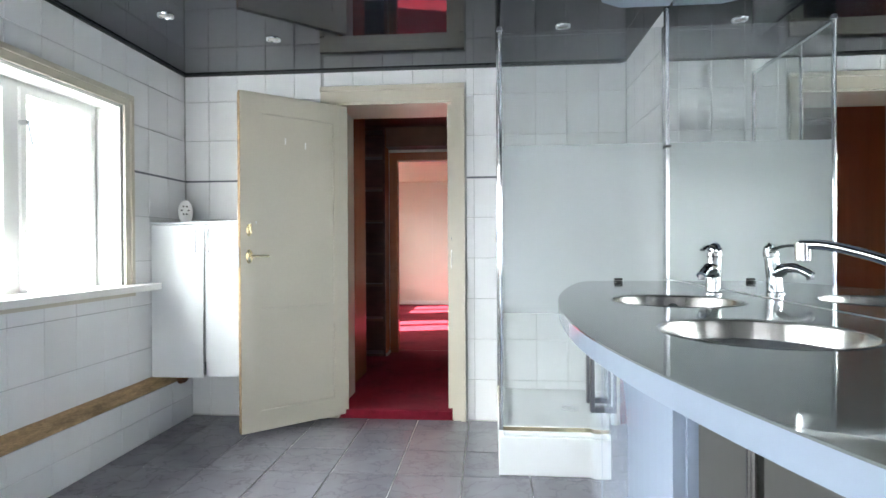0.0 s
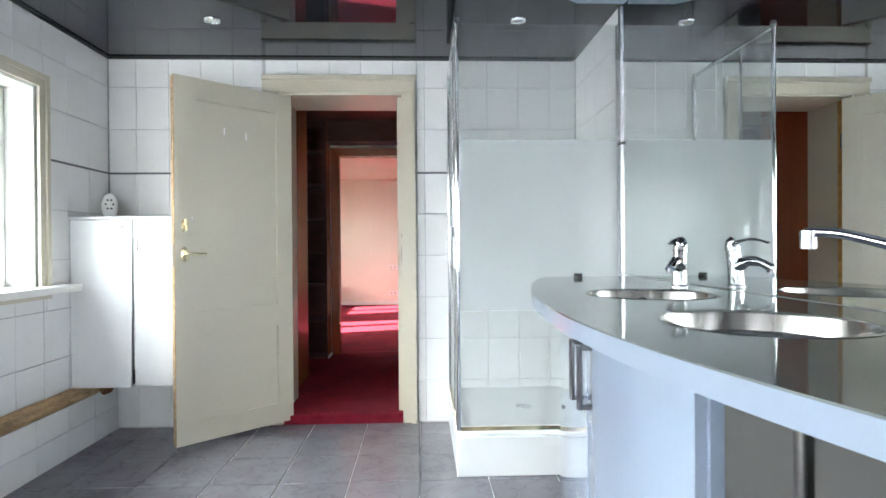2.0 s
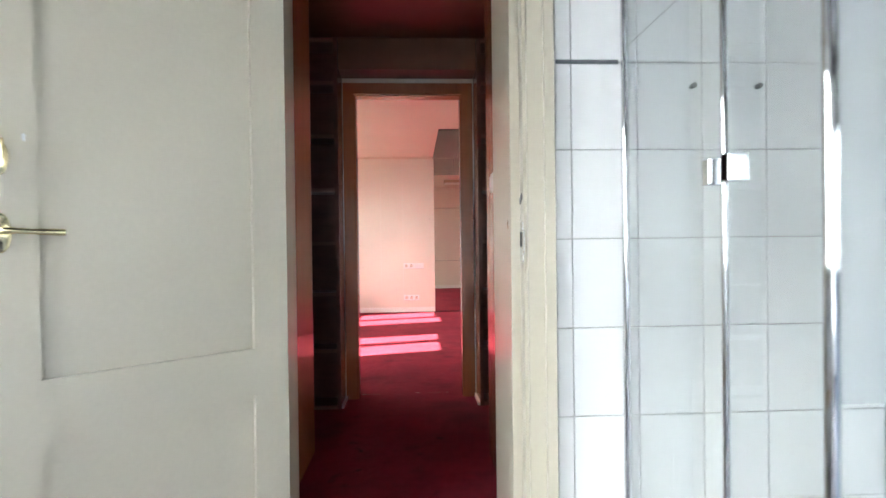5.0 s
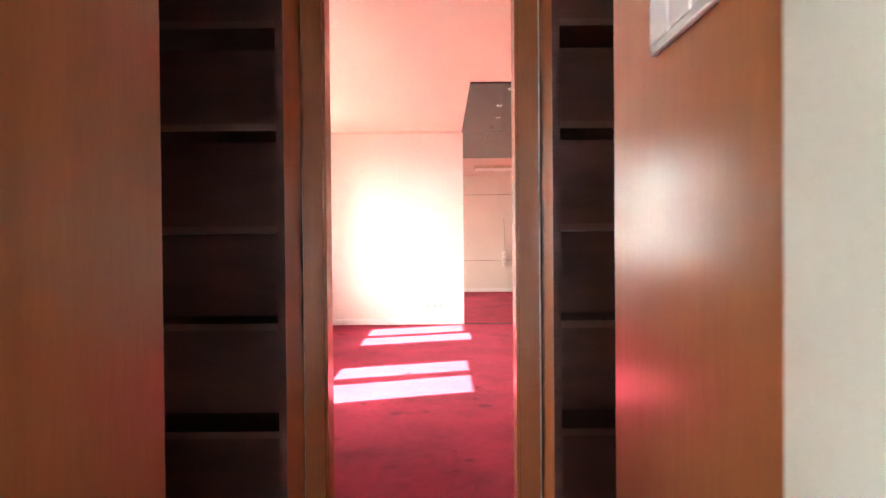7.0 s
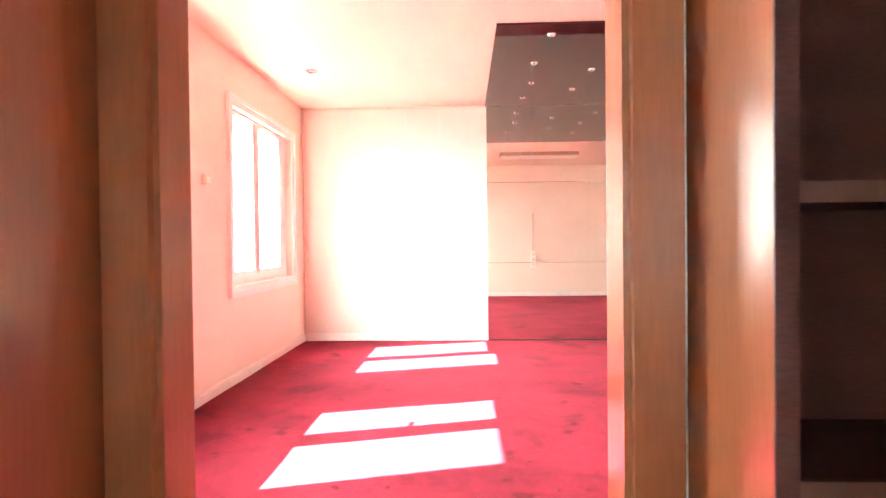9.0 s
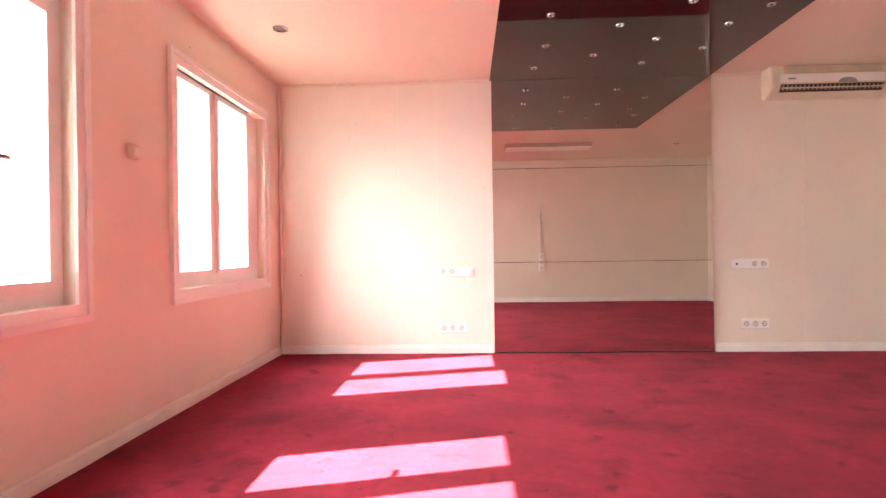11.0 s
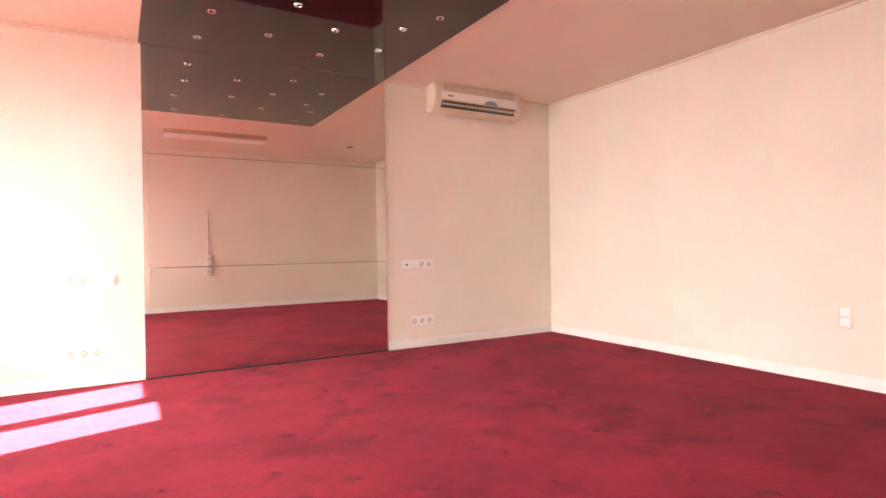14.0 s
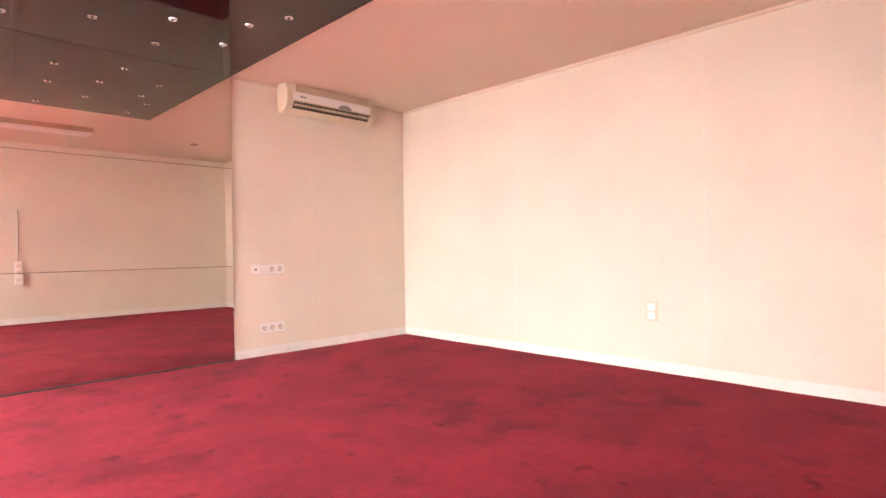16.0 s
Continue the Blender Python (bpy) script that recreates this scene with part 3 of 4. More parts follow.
for v in batten.verts:
    if v.co.z > 0.32 and v.co.x > -0.76:
        v.co.z -= 0.05
    v.co.z += 0.003 * noise.noise((v.co.y * 3, 0, 1))
bmesh.ops.subdivide_edges(batten, edges=[e for e in batten.edges if abs(e.verts[0].co.y - e.verts[1].co.y) > 1], cuts=60)
for v in batten.verts:
    v.co.x += 0.004 * noise.noise((v.co.y * 6, v.co.z * 9, 0))
    v.co.z += 0.003 * noise.noise((v.co.y * 8, v.co.x * 9, 5))
solid("batten", batten, "board", "bare weathered wooden batten along the tiled wall", "wooden batten")
rot = bmesh.new()
bmesh.ops.create_icosphere(rot, subdivisions=3, radius=1)
for v in rot.verts:
    k = 1 + 0.45 * noise.noise(v.co * 2.5)
    v.co = Vector((-0.715 + 0.034 * v.co.x * k, 3.81 + 0.04 * v.co.y * k, 0.288 + 0.03 * v.co.z * k))
solid("rotten_lump", rot, "rot", "crumbling brown rotten end of the batten", "wood rot")

# shower
sh = thing("shower_plinth", "white glazed shower platform", "shower platform", (1.30, 3.15, 0))
part("plinth", boxes((0, 0, 0, 0.82, 0.85, 0.19), bevel=0.004), "laminate", sh)
tray = boxes((0.02, 0.02, 0.19, 0.82, 0.85, 0.212), bevel=0.006)
part("tray", tray, "laminate", sh, "white enamel shower tray")
part("tray_rim", boxes((0.02, 0.03, 0.212, 0.81, 0.055, 0.235), (0.02, 0.055, 0.212, 0.045, 0.84, 0.235), bevel=0.004), "laminate", sh)
part("drain", rod(bmesh.new(), (0.4, 0.42, 0.212), (0.4, 0.42, 0.216), 0.045, n=24), "chrome", sh)

en = thing("shower_enclosure", "glass shower enclosure with chrome posts and etched lower band", "shower", (1.312, 3.185, 0.235))
Wf, Ds, Hh = 0.80, 0.80, 1.95
g = part("front_panel", boxes((0.012, -0.004, 1.392, Wf - 0.015, 0.004, Hh)), "shower_glass", en)
part("lower_glass", boxes((0.012, -0.004, 0, Wf - 0.015, 0.004, 0.558)), "shower_glass", g)
part("etched_band", boxes((0.012, -0.004, 0.56, Wf - 0.015, 0.004, 1.39)), "shower_frost", g, "etched milky band of the glass")
for y0, y1 in ((0.02, 0.275), (0.285, Ds - 0.012)):
    g = part("side_panel", boxes((-0.004, y0, 1.372, 0.004, y1, Hh)), "shower_glass", en)
    part("lower_glass", boxes((-0.004, y0, 0, 0.004, y1, 1.37)), "shower_glass", g)
for x, y, r in ((0, 0, 0.011), (0, 0.28, 0.007), (0, Ds - 0.006, 0.011)):
    part("post", rod(bmesh.new(), (x, y, -0.02), (x, y, Hh + 0.01), r), "chrome", en, smooth=True)
part("wall_profile", boxes((Wf - 0.015, -0.014, -0.02, Wf + 0.003, 0.014, Hh)), "alu", en)
part("top_rail", rod(bmesh.new(), (0, 0.0, Hh), (0, Ds, Hh), 0.011), "chrome", en, smooth=True)
part("bottom_rail", boxes((-0.009, 0.01, -0.022, 0.009, Ds - 0.01, -0.003), (0.01, -0.009, -0.022, Wf - 0.015, 0.009, -0.003)), "brass", en, "yellowed seal strip")
for y in (0.245, 0.315):
    part("knob", boxes((-0.022, y - 0.013, 0.92, 0.022, y + 0.013, 0.975), bevel=0.003), "chrome", en, "square chrome door knob")
part("end_cap", rod(bmesh.new(), (0, 0, Hh + 0.01), (0, 0, Hh + 0.03), 0.015, 0.012), "dark_steel", en)
for i, x in enumerate((1.52, 1.72, 1.93)):
    solid("wall_hook", rod(bmesh.new(), (x, 3.975, 1.5), (x, 3.995, 1.5), 0.008, n=10), "dark_steel", "small metal plug in the shower wall", "wall hook", group="shower wall plugs")

# washstand
ZT, YE, YN = 0.968, 3.0, 0.43


def front(y, inset=0.0):
    """x of the bowed front at y."""
    return 1.43 + inset + (0.13 if y > 1.6 else 0.215) * (y - 1.6) ** 2


def bowed(z0, z1, inset, y0, y1, back, n=40, corner=0.0):
    bm = bmesh.new()
    line = []
    for i in range(n + 1):
        y = y0 + (y1 - y0) * i / n
        x = front(y, inset)
        if corner:
            for e in (y - y0, y1 - y):
                if e < corner:
                    x += corner * (1 - math.sqrt(max(0.0, 1 - (1 - e / corner) ** 2))) * 1.2
        line.append((min(x, back - 0.01), y))
    pts = line + [(back, y1), (back, y0)]
    lo, hi = [bm.verts.new((x, y, z0)) for x, y in pts], [bm.verts.new((x, y, z1)) for x, y in pts]
    bm.faces.new(lo[::-1]), bm.faces.new(hi)
    for k in range(len(pts)):
        j = (k + 1) % len(pts)
        bm.faces.new((lo[k], lo[j], hi[j], hi[k]))
    return bm


SINKS = ((1.80, 2.09, 0.18), (1.763, 1.50, 0.18))


def counter_mesh():
    """Bowed worktop with two round cut-outs, bridged outline to hole by hole."""
    bm = bowed(ZT - 0.003, ZT, 0.0, YN, YE, 2.095, corner=0.012)
    return bm


wt = thing("worktop", "grey glossy bowed worktop with pale edge", "worktop", (0, 0, 0))
top = part("surface", counter_mesh(), "counter", wt)
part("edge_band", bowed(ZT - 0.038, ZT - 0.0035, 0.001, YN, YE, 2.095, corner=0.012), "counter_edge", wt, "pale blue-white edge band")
for x, y, r in SINKS:
    cut = new("cutter", as_mesh("cutter", rod(bmesh.new(), (x, y, 0.7), (x, y, 1.1), r - 0.004, n=64), "steel"))
    for ob in [o for o in wt.children]:
        md = ob.modifiers.new("hole", "BOOLEAN")
        md.object, md.operation, md.solver = cut, "DIFFERENCE", "EXACT"
        dg = bpy.context.evaluated_depsgraph_get()
        me = bpy.data.meshes.new_from_object(ob.evaluated_get(dg))
        ob.modifiers.clear()
        ob.data = me
    bpy.data.objects.remove(cut)
    s = thing("basin", "round brushed steel basin let into the worktop", "basin", (x, y, ZT), group="basins")
    part("bowl", lathe(bmesh.new(), [(r + 0.004, 0.0004), (r + 0.003, 0.0015), (r - 0.003, 0.001), (r - 0.006, -0.006), (r - 0.011, -0.105), (r - 0.022, -0.132), (r - 0.05, -0.145), (0.03, -0.15), (0.0005, -0.15)], (0, 0, 0), 56), "steel", s, smooth=True)
    part("drain", rod(bmesh.new(), (0, 0, -0.151), (0, 0, -0.146), 0.028, n=24), "chrome", s)
    if y > 2:
        ring = part("overflow", rod(bmesh.new(), (0.045, r - 0.016, -0.042), (0.043, r - 0.024, -0.042), 0.018, n=24), "chrome", s, "chrome overflow ring")
        part("overflow_slot", boxes((0.03, r - 0.0255, -0.046, 0.056, r - 0.024, -0.038)), "slot", ring)


def tap_body(t, lean):
    """Leaning tapered column with a base ring."""
    part("base_ring", lathe(bmesh.new(), [(0.0, 0), (0.029, 0), (0.029, 0.004), (0.026, 0.007), (0.0, 0.007)], (0, 0, 0), 28), "chrome", t, smooth=True)
    part("body", tube(bmesh.new(), bend([(0, 0, 0.007), (lean * 0.3, 0, 0.05), (lean * 0.7, 0, 0.095), (lean, 0, 0.118)]), [0.0245] * 6 + [0.0235] * 6 + [0.0225] * 7, 24), "chrome", t, smooth=True)


def basin_tap(x, y):
    """Single-lever mixer with a beaked spout and a thin bowed lever towards local -x."""
    t = thing("basin_tap", "chrome single-lever basin mixer on the worktop", "tap", (x, y, ZT), rz=50)
    tap_body(t, 0.012)
    spout = bmesh.new()
    tube(spout, bend([(0.0, 0, 0.062), (-0.03, 0, 0.084), (-0.07, 0, 0.083), (-0.108, 0, 0.064)]), [0.02] * 6 + [0.0165] * 6 + [0.013] * 7, 20)
    for v in spout.verts:
        v.co.y *= 1.15
    sp = part("spout", spout, "chrome", t, smooth=True)
    part("aerator", rod(bmesh.new(), (-0.101, 0, 0.066), (-0.104, 0, 0.05), 0.011), "dark_steel", sp, smooth=True)
    cap = part("lever_cap", tube(bmesh.new(), bend([(0.012, 0, 0.121), (0.014, 0, 0.137), (0.011, 0, 0.149), (0.002, 0, 0.154)]), [0.0235] * 6 + [0.0225] * 6 + [0.02] * 3 + [0.013] * 4, 24), "chrome", t, smooth=True)
    arm = bmesh.new()
    tube(arm, bend([(0.006, 0, 0.146), (-0.03, 0, 0.158), (-0.065, 0, 0.156), (-0.098, 0, 0.144)]), [0.013] * 6 + [0.011] * 6 + [0.009] * 7, 16)
    for v in arm.verts:
        mid = 0.146 + 0.012 * math.sin(max(0.0, min(1.0, (0.006 - v.co.x) / 0.104)) * math.pi)
        v.co.z = mid + (v.co.z - mid) * 0.42
    part("lever_arm", arm, "chrome", cap, "thin flat chrome lever", smooth=True)


basin_tap(2.0, 2.33)


def swan_tap(x, y):
    """Mixer with a long low spout reaching over the near basin."""
    t = thing("spout_tap", "chrome mixer tap with long swivel spout and flat lever", "tap", (x, y, ZT))
    part("body", lathe(bmesh.new(), [(0.0, 0), (0.027, 0), (0.026, 0.01), (0.022, 0.03), (0.021, 0.1), (0.017, 0.12), (0.0, 0.122)], (0, 0, 0), 28), "chrome", t, smooth=True)
    part("spout", tube(bmesh.new(), bend([(0, 0, 0.04), (-0.03, 0.036, 0.068), (-0.1, 0.12, 0.124), (-0.165, 0.2, 0.158), (-0.2, 0.242, 0.162)]), 0.0085), "chrome", t, smooth=True)
    part("aerator", rod(bmesh.new(), (-0.197, 0.238, 0.165), (-0.197, 0.238, 0.134), 0.013, 0.012), "chrome", t, smooth=True)
    part("lever", tube(bmesh.new(), bend([(0, 0, 0.115), (-0.012, 0.018, 0.138), (-0.05, 0.075, 0.147), (-0.1, 0.15, 0.147)]), [0.018] * 6 + [0.011] * 6 + [0.006] * 7), "chrome", t, smooth=True)


swan_tap(2.0, 1.2)
stud = thing("mirror_clip", "small black plastic clip on the worktop", "clip", (1.82, 2.9, ZT))
part("base", rod(bmesh.new(), (0, 0, 0), (0, 0, 0.008), 0.02, n=18), "black", stud)
part("knob", boxes((-0.018, -0.006, 0.008, 0.018, 0.006, 0.019), bevel=0.003), "black", stud)


def vanity():
    """Bowed base cabinet under the worktop with two doors and a dark recess."""
    b = thing("vanity_cabinet", "white high-gloss bowed washstand cabinet with shade put into its colour", "cabinet", (0, 0, 0))
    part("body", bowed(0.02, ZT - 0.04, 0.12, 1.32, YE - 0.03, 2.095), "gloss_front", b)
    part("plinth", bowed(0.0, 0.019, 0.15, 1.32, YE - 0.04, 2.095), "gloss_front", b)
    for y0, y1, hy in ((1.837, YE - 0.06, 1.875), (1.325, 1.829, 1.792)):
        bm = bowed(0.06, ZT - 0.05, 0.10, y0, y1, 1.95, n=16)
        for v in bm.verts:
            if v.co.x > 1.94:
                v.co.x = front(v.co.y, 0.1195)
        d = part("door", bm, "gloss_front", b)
        fx = front(hy, 0.10)
        h = boxes((fx - 0.034, hy - 0.009, 0.725, fx - 0.024, hy + 0.009, 0.877), (fx - 0.024, hy - 0.009, 0.725, fx, hy + 0.009, 0.738), (fx - 0.024, hy - 0.009, 0.864, fx, hy + 0.009, 0.877), bevel=0.002)
        part("handle", h, "dark_steel", d, "brushed grey square bow handle")
    return b


vanity()
cab2 = thing("glass_cabinet", "dark grey cabinet with metal-edged sliding fronts under the worktop", "cabinet", (0, 0, 0))
part("body", bowed(0.02, ZT - 0.04, 0.15, 0.985, 1.312, 2.095), "dark_panel", cab2)
for y0, y1 in ((1.155, 1.295), (1.0, 1.145)):
    part("front", bowed(0.05, ZT - 0.045, 0.125, y0, y1, 1.78, n=8), "dark_panel", cab2)
    part("edge_bar", rod(bmesh.new(), (front(y0, 0.117), y0, 0.05), (front(y0, 0.117), y0, ZT - 0.045), 0.007), "steel", cab2)
end = thing("end_cabinet", "white high-gloss end unit under the worktop with shade put into its colour", "cabinet", (0, 0, 0))
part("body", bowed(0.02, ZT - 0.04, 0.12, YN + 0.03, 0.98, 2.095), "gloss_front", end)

mr = thing("bath_mirror", "wide frameless wall mirror above the worktop", "mirror", (2.098, 1.6, ZT + 0.002))
part("glass", boxes((0.0, -2.2, 0, 0.006, 1.51, 1.325)), "mirror", mr)
part("backing", boxes((0.006, -2.2, 0, 0.03, 1.51, 1.325)), "black", mr)
part("side_profile", boxes((-0.008, 1.512, 0, 0.03, 1.545, 1.325), bevel=0.002), "alu", mr, "white aluminium edge profile")
part("clip", boxes((-0.012, 1.5, 0.62, 0.0, 1.55, 0.63)), "black", mr)


def canopy():
    c = thing("light_canopy", "pale bowed canopy with recessed spots under the ceiling", "lamp", (0, 0, 0))
    bm = bowed(2.235, 2.262, 0.09, 0.4, 3.06, 2.09, corner=0.06)
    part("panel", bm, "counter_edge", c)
    part("frame", boxes((1.9, 0.6, 2.262, 2.09, 2.9, ZC)), "alu", c)
    for y in (0.8, 1.5, 2.2, 2.9):
        s = part("spot", lathe(bmesh.new(), [(0.044, -0.0005), (0.04, -0.008), (0.03, -0.009), (0.026, -0.001), (0.0, -0.001)], (1.86, y, 2.235), 28), "chrome", c, smooth=True)
    return c


canopy()


def ceiling_spot(x, y, z, r=0.042):
    s = thing("ceiling_spot", "small recessed chrome ceiling spot", "lamp", (x, y, z), group="ceiling spots")
    part("ring", lathe(bmesh.new(), [(r, 0), (r - 0.003, -0.007), (r * 0.72, -0.009), (r * 0.66, -0.003)], (0, 0, 0), 28), "chrome", s, smooth=True)
    part("bulb", lathe(bmesh.new(), [(r * 0.66, -0.003), (r * 0.4, -0.001), (0.0005, -0.001)], (0, 0, 0), 20), "grey_plastic", s)


for x, y in ((-0.35, 3.06), (0.06, 3.42), (1.65, 3.39), (0.5, 2.2), (0.5, 0.6)):
    ceiling_spot(x, y, ZC)
solid("ceiling_trim_north", boxes((-0.798, 3.975, ZC - 0.012, 2.1, 3.995, ZC)), "black", "dark edge strip of the stretch ceiling", "trim", ST)
solid("ceiling_trim_west", boxes((-0.792, -1.0, ZC - 0.012, -0.772, 3.975, ZC)), "black", "dark edge strip of the stretch ceiling", "trim", ST)

# ---------------------------------------------------------------- passage things


def bookcase(x0, x1, label):
    b = thing("bookcase", label, "bookcase", (x0, 5.72, STEP), group="passage bookcases")
    W, D, H = x1 - x0, 0.215, ZC - STEP - 0.01
    part("side_panel", boxes((0, 0, 0, 0.022, D, H)), "veneer", b)
    part("side_panel", boxes((W - 0.022, 0, 0, W, D, H)), "veneer", b)
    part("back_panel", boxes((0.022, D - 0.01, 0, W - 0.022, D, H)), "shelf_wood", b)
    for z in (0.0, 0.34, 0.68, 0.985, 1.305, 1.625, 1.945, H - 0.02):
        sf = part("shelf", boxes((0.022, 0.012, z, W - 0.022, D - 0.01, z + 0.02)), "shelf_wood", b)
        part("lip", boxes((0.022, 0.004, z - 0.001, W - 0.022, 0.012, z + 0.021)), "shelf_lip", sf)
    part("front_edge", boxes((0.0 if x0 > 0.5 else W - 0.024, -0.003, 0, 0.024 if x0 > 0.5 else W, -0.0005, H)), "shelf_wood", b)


bookcase(-0.895, 0.246, "empty dark-stained open bookcase with honey-brown side")
bookcase(1.082, 2.095, "empty dark-stained open bookcase with honey-brown side")
solid("passage_lintel", boxes((0.25, 5.74, 2.1, 1.078, 5.92, ZC)), "hall_wall", "dark panel above the doorway", "lintel", ST)
for x0, x1 in ((0.246, 0.258), (1.07, 1.082)):
    solid("skirting_passage", boxes((x0, 5.73, STEP, x1, 5.922, STEP + 0.022)), "skirting", "narrow pale skirting", "baseboard", ST)

sw = thing("switch_panel", "white four-gang light switch plate on the panelling", "light switch", (1.03, 4.62, 1.26))
part("plate", boxes((-0.01, -0.13, -0.002, 0.0, 0.13, 0.078), bevel=0.003), "plastic", sw)
for i in range(4):
    part("rocker", boxes((-0.014, -0.122 + i * 0.0625, 0.008, -0.01, -0.122 + i * 0.0625 + 0.056, 0.068), bevel=0.002), "plastic", sw)


# ---------------------------------------------------------------- red room things
def skirt(name, bm):
    solid(name, bm, "skirting", "white moulded skirting board", "baseboard", ST)


def skirt_y(y, way, x0, x1):
    a, b = sorted((y, y + way * 0.014))
    c, d = sorted((y, y + way * 0.009))
    return boxes((x0, a, STEP - 0.01, x1, b, STEP + 0.052), (x0, c, STEP + 0.052, x1, d, STEP + 0.07), bevel=0.002)


def skirt_x(x, way, y0, y1):
    bm = skirt_y(x, way, y0, y1)
    for v in bm.verts:
        v.co.x, v.co.y = v.co.y, v.co.x
    return bm


skirt("baseboard_west", skirt_x(-0.8, 1, 6.18, 10.455))
skirt("baseboard_north", skirt_y(10.47, -1, -0.785, 0.985))
skirt("baseboard_north_east", skirt_y(10.47, -1, 2.775, 4.545))
skirt("baseboard_east", skirt_x(4.56, -1, 6.18, 10.455))
skirt("baseboard_south", skirt_y(6.16, 1, 1.11, 4.545))
for nm, d in (("ceiling_trim_room_north", (-0.8, 10.452, ZR - 0.022, 0.97, 10.47, ZR)), ("ceiling_trim_room_east", (4.542, 6.16, ZR - 0.022, 4.56, 10.45, ZR)), ("ceiling_trim_room_north_east", (2.77, 10.452, ZR - 0.022, 4.54, 10.47, ZR))):
    solid(nm, boxes(d, bevel=0.004), "room_ceiling", "thin cove strip between wall and ceiling", "trim", ST)

wm = thing("wall_mirror", "floor-to-ceiling wall mirror of stacked panels", "mirror", (0.99, 10.455, STEP))
for z0, z1 in ((0.0, 0.743), (0.746, 1.512), (1.515, ZR - 0.014 - STEP)):
    part("panel", boxes((0, 0, z0, 1.772, 0.006, z1)), "mirror_smoke", wm)
part("backing", boxes((0.0, 0.0065, 0, 1.772, 0.014, ZR - 0.014 - STEP)), "slot", wm)
solid("mirror_foot", boxes((0.99, 10.445, STEP + 0.001, 2.762, 10.454, STEP + 0.009)), "slot", "dark foot strip under the wall mirror", "trim", ST)
for nm, d in (("wall_seam_north", (0.21, 10.4685, 0.15, 0.2125, 10.47, ZR - 0.03)), ("wall_seam_north_mid", (0.53, 10.4685, 0.15, 0.5325, 10.47, ZR - 0.03)),
              ("wall_seam_north_east", (3.49, 10.4685, 0.15, 3.4925, 10.47, 2.04)), ("wall_seam_east", (4.5585, 7.52, 0.15, 4.56, 7.5225, ZR - 0.03)), ("wall_seam_east_far", (4.5585, 9.05, 0.15, 4.56, 9.0525, ZR - 0.03))):
    solid(nm, boxes(d), "skirting", "faint upright seam of the wallpaper", "trim", ST)
solid("pipe", rod(bmesh.new(), (-0.775, 10.445, STEP + 0.09), (-0.775, 10.445, ZR - 0.03), 0.011, n=14), "room_wall", "painted heating pipe in the room corner", "pipe", smooth=True)


def nail_hole(x, y, z, way):
    """A small dark mark on a wall face looking along way."""
    a, w = Vector((x, y, z)), Vector(way)
    solid("nail_hole", rod(bmesh.new(), a - 0.001 * w, a + 0.0012 * w, 0.0045, n=10), "grey_plastic", "small dark nail mark in the wallpaper", "wall mark", group="nail marks")


for x, z in ((-0.62, 0.72), (-0.06, 0.72), (-0.14, 1.98), (-0.2, 1.86), (0.92, 1.42)):
    nail_hole(x, 10.47, z, (0, -1, 0))
nail_hole(-0.8, 9.0, 2.1, (1, 0, 0))


def socket_strip(x, z, kinds, label, y=10.47):
    """Flat plate with inserts: s socket, b blank, p picture-frame jack."""
    n = len(kinds)
    s = thing("socket_strip", label, "socket", (x, y, z), group="wall sockets")
    w = 0.071
    part("plate", boxes((-0.005, -0.008, -0.04, n * w + 0.005, 0, 0.04), bevel=0.003), "plastic", s)
    # grey strip stands in for the thin shadow under the plate
    part("shadow_gap", boxes((-0.003, -0.0015, -0.042, n * w + 0.003, 0, -0.04)), "grey_plastic", s)
    for i, k in enumerate(kinds):
        cx = (i + 0.5) * w
        ins = part("insert", boxes((cx - 0.029, -0.0115, -0.029, cx + 0.029, -0.008, 0.029), bevel=0.002), "plastic", s)
        if k == "s":
            part("rim", rod(bmesh.new(), (cx, -0.0117, 0), (cx, -0.0114, 0), 0.0215, n=24), "grey_plastic", ins)
            part("well", rod(bmesh.new(), (cx, -0.012, 0), (cx, -0.0114, 0), 0.0185, n=24), "old_plastic", ins)
            for px in (cx - 0.0095, cx + 0.0095):
                part("pin_hole", rod(bmesh.new(), (px, -0.0131, 0), (px, -0.0119, 0), 0.003, n=8), "slot", ins)
            part("earth_clip", boxes((cx - 0.003, -0.0128, 0.0145, cx + 0.003, -0.0119, 0.02)), "slot", ins)
            part("earth_clip", boxes((cx - 0.003, -0.0128, -0.02, cx + 0.003, -0.0119, -0.0145)), "slot", ins)
        elif k == "j":
            part("jack", rod(bmesh.new(), (cx, -0.0135, 0), (cx, -0.0114, 0), 0.009, n=14), "slot", ins)
        elif k == "d":
            part("dial", rod(bmesh.new(), (cx, -0.026, 0), (cx, -0.0114, 0), 0.018, 0.02, n=24), "plastic", ins)
    return s


socket_strip(0.54, 0.735, "ssbd", "white four-gang strip with two sockets and a dimmer dial")
socket_strip(0.54, 0.27, "sss", "white three-gang socket strip low on the wall")
socket_strip(2.915, 0.77, "jbss", "white four-gang strip with antenna jack and sockets")
socket_strip(2.985, 0.285, "sss", "white three-gang socket strip low on the wall")
o = thing("wall_outlet", "white upright double outlet on the side wall", "socket", (4.56, 7.88, 0.47))
part("plate", boxes((-0.009, -0.042, -0.068, 0, 0.042, 0.068), bevel=0.004), "old_plastic", o)
for z in (-0.03, 0.03):
    part("face", boxes((-0.012, -0.026, z - 0.024, -0.009, 0.026, z + 0.024), bevel=0.003), "plastic", o)
th = thing("thermostat", "small aged white box on the window wall", "thermostat", (-0.8, 8.43, 1.4))
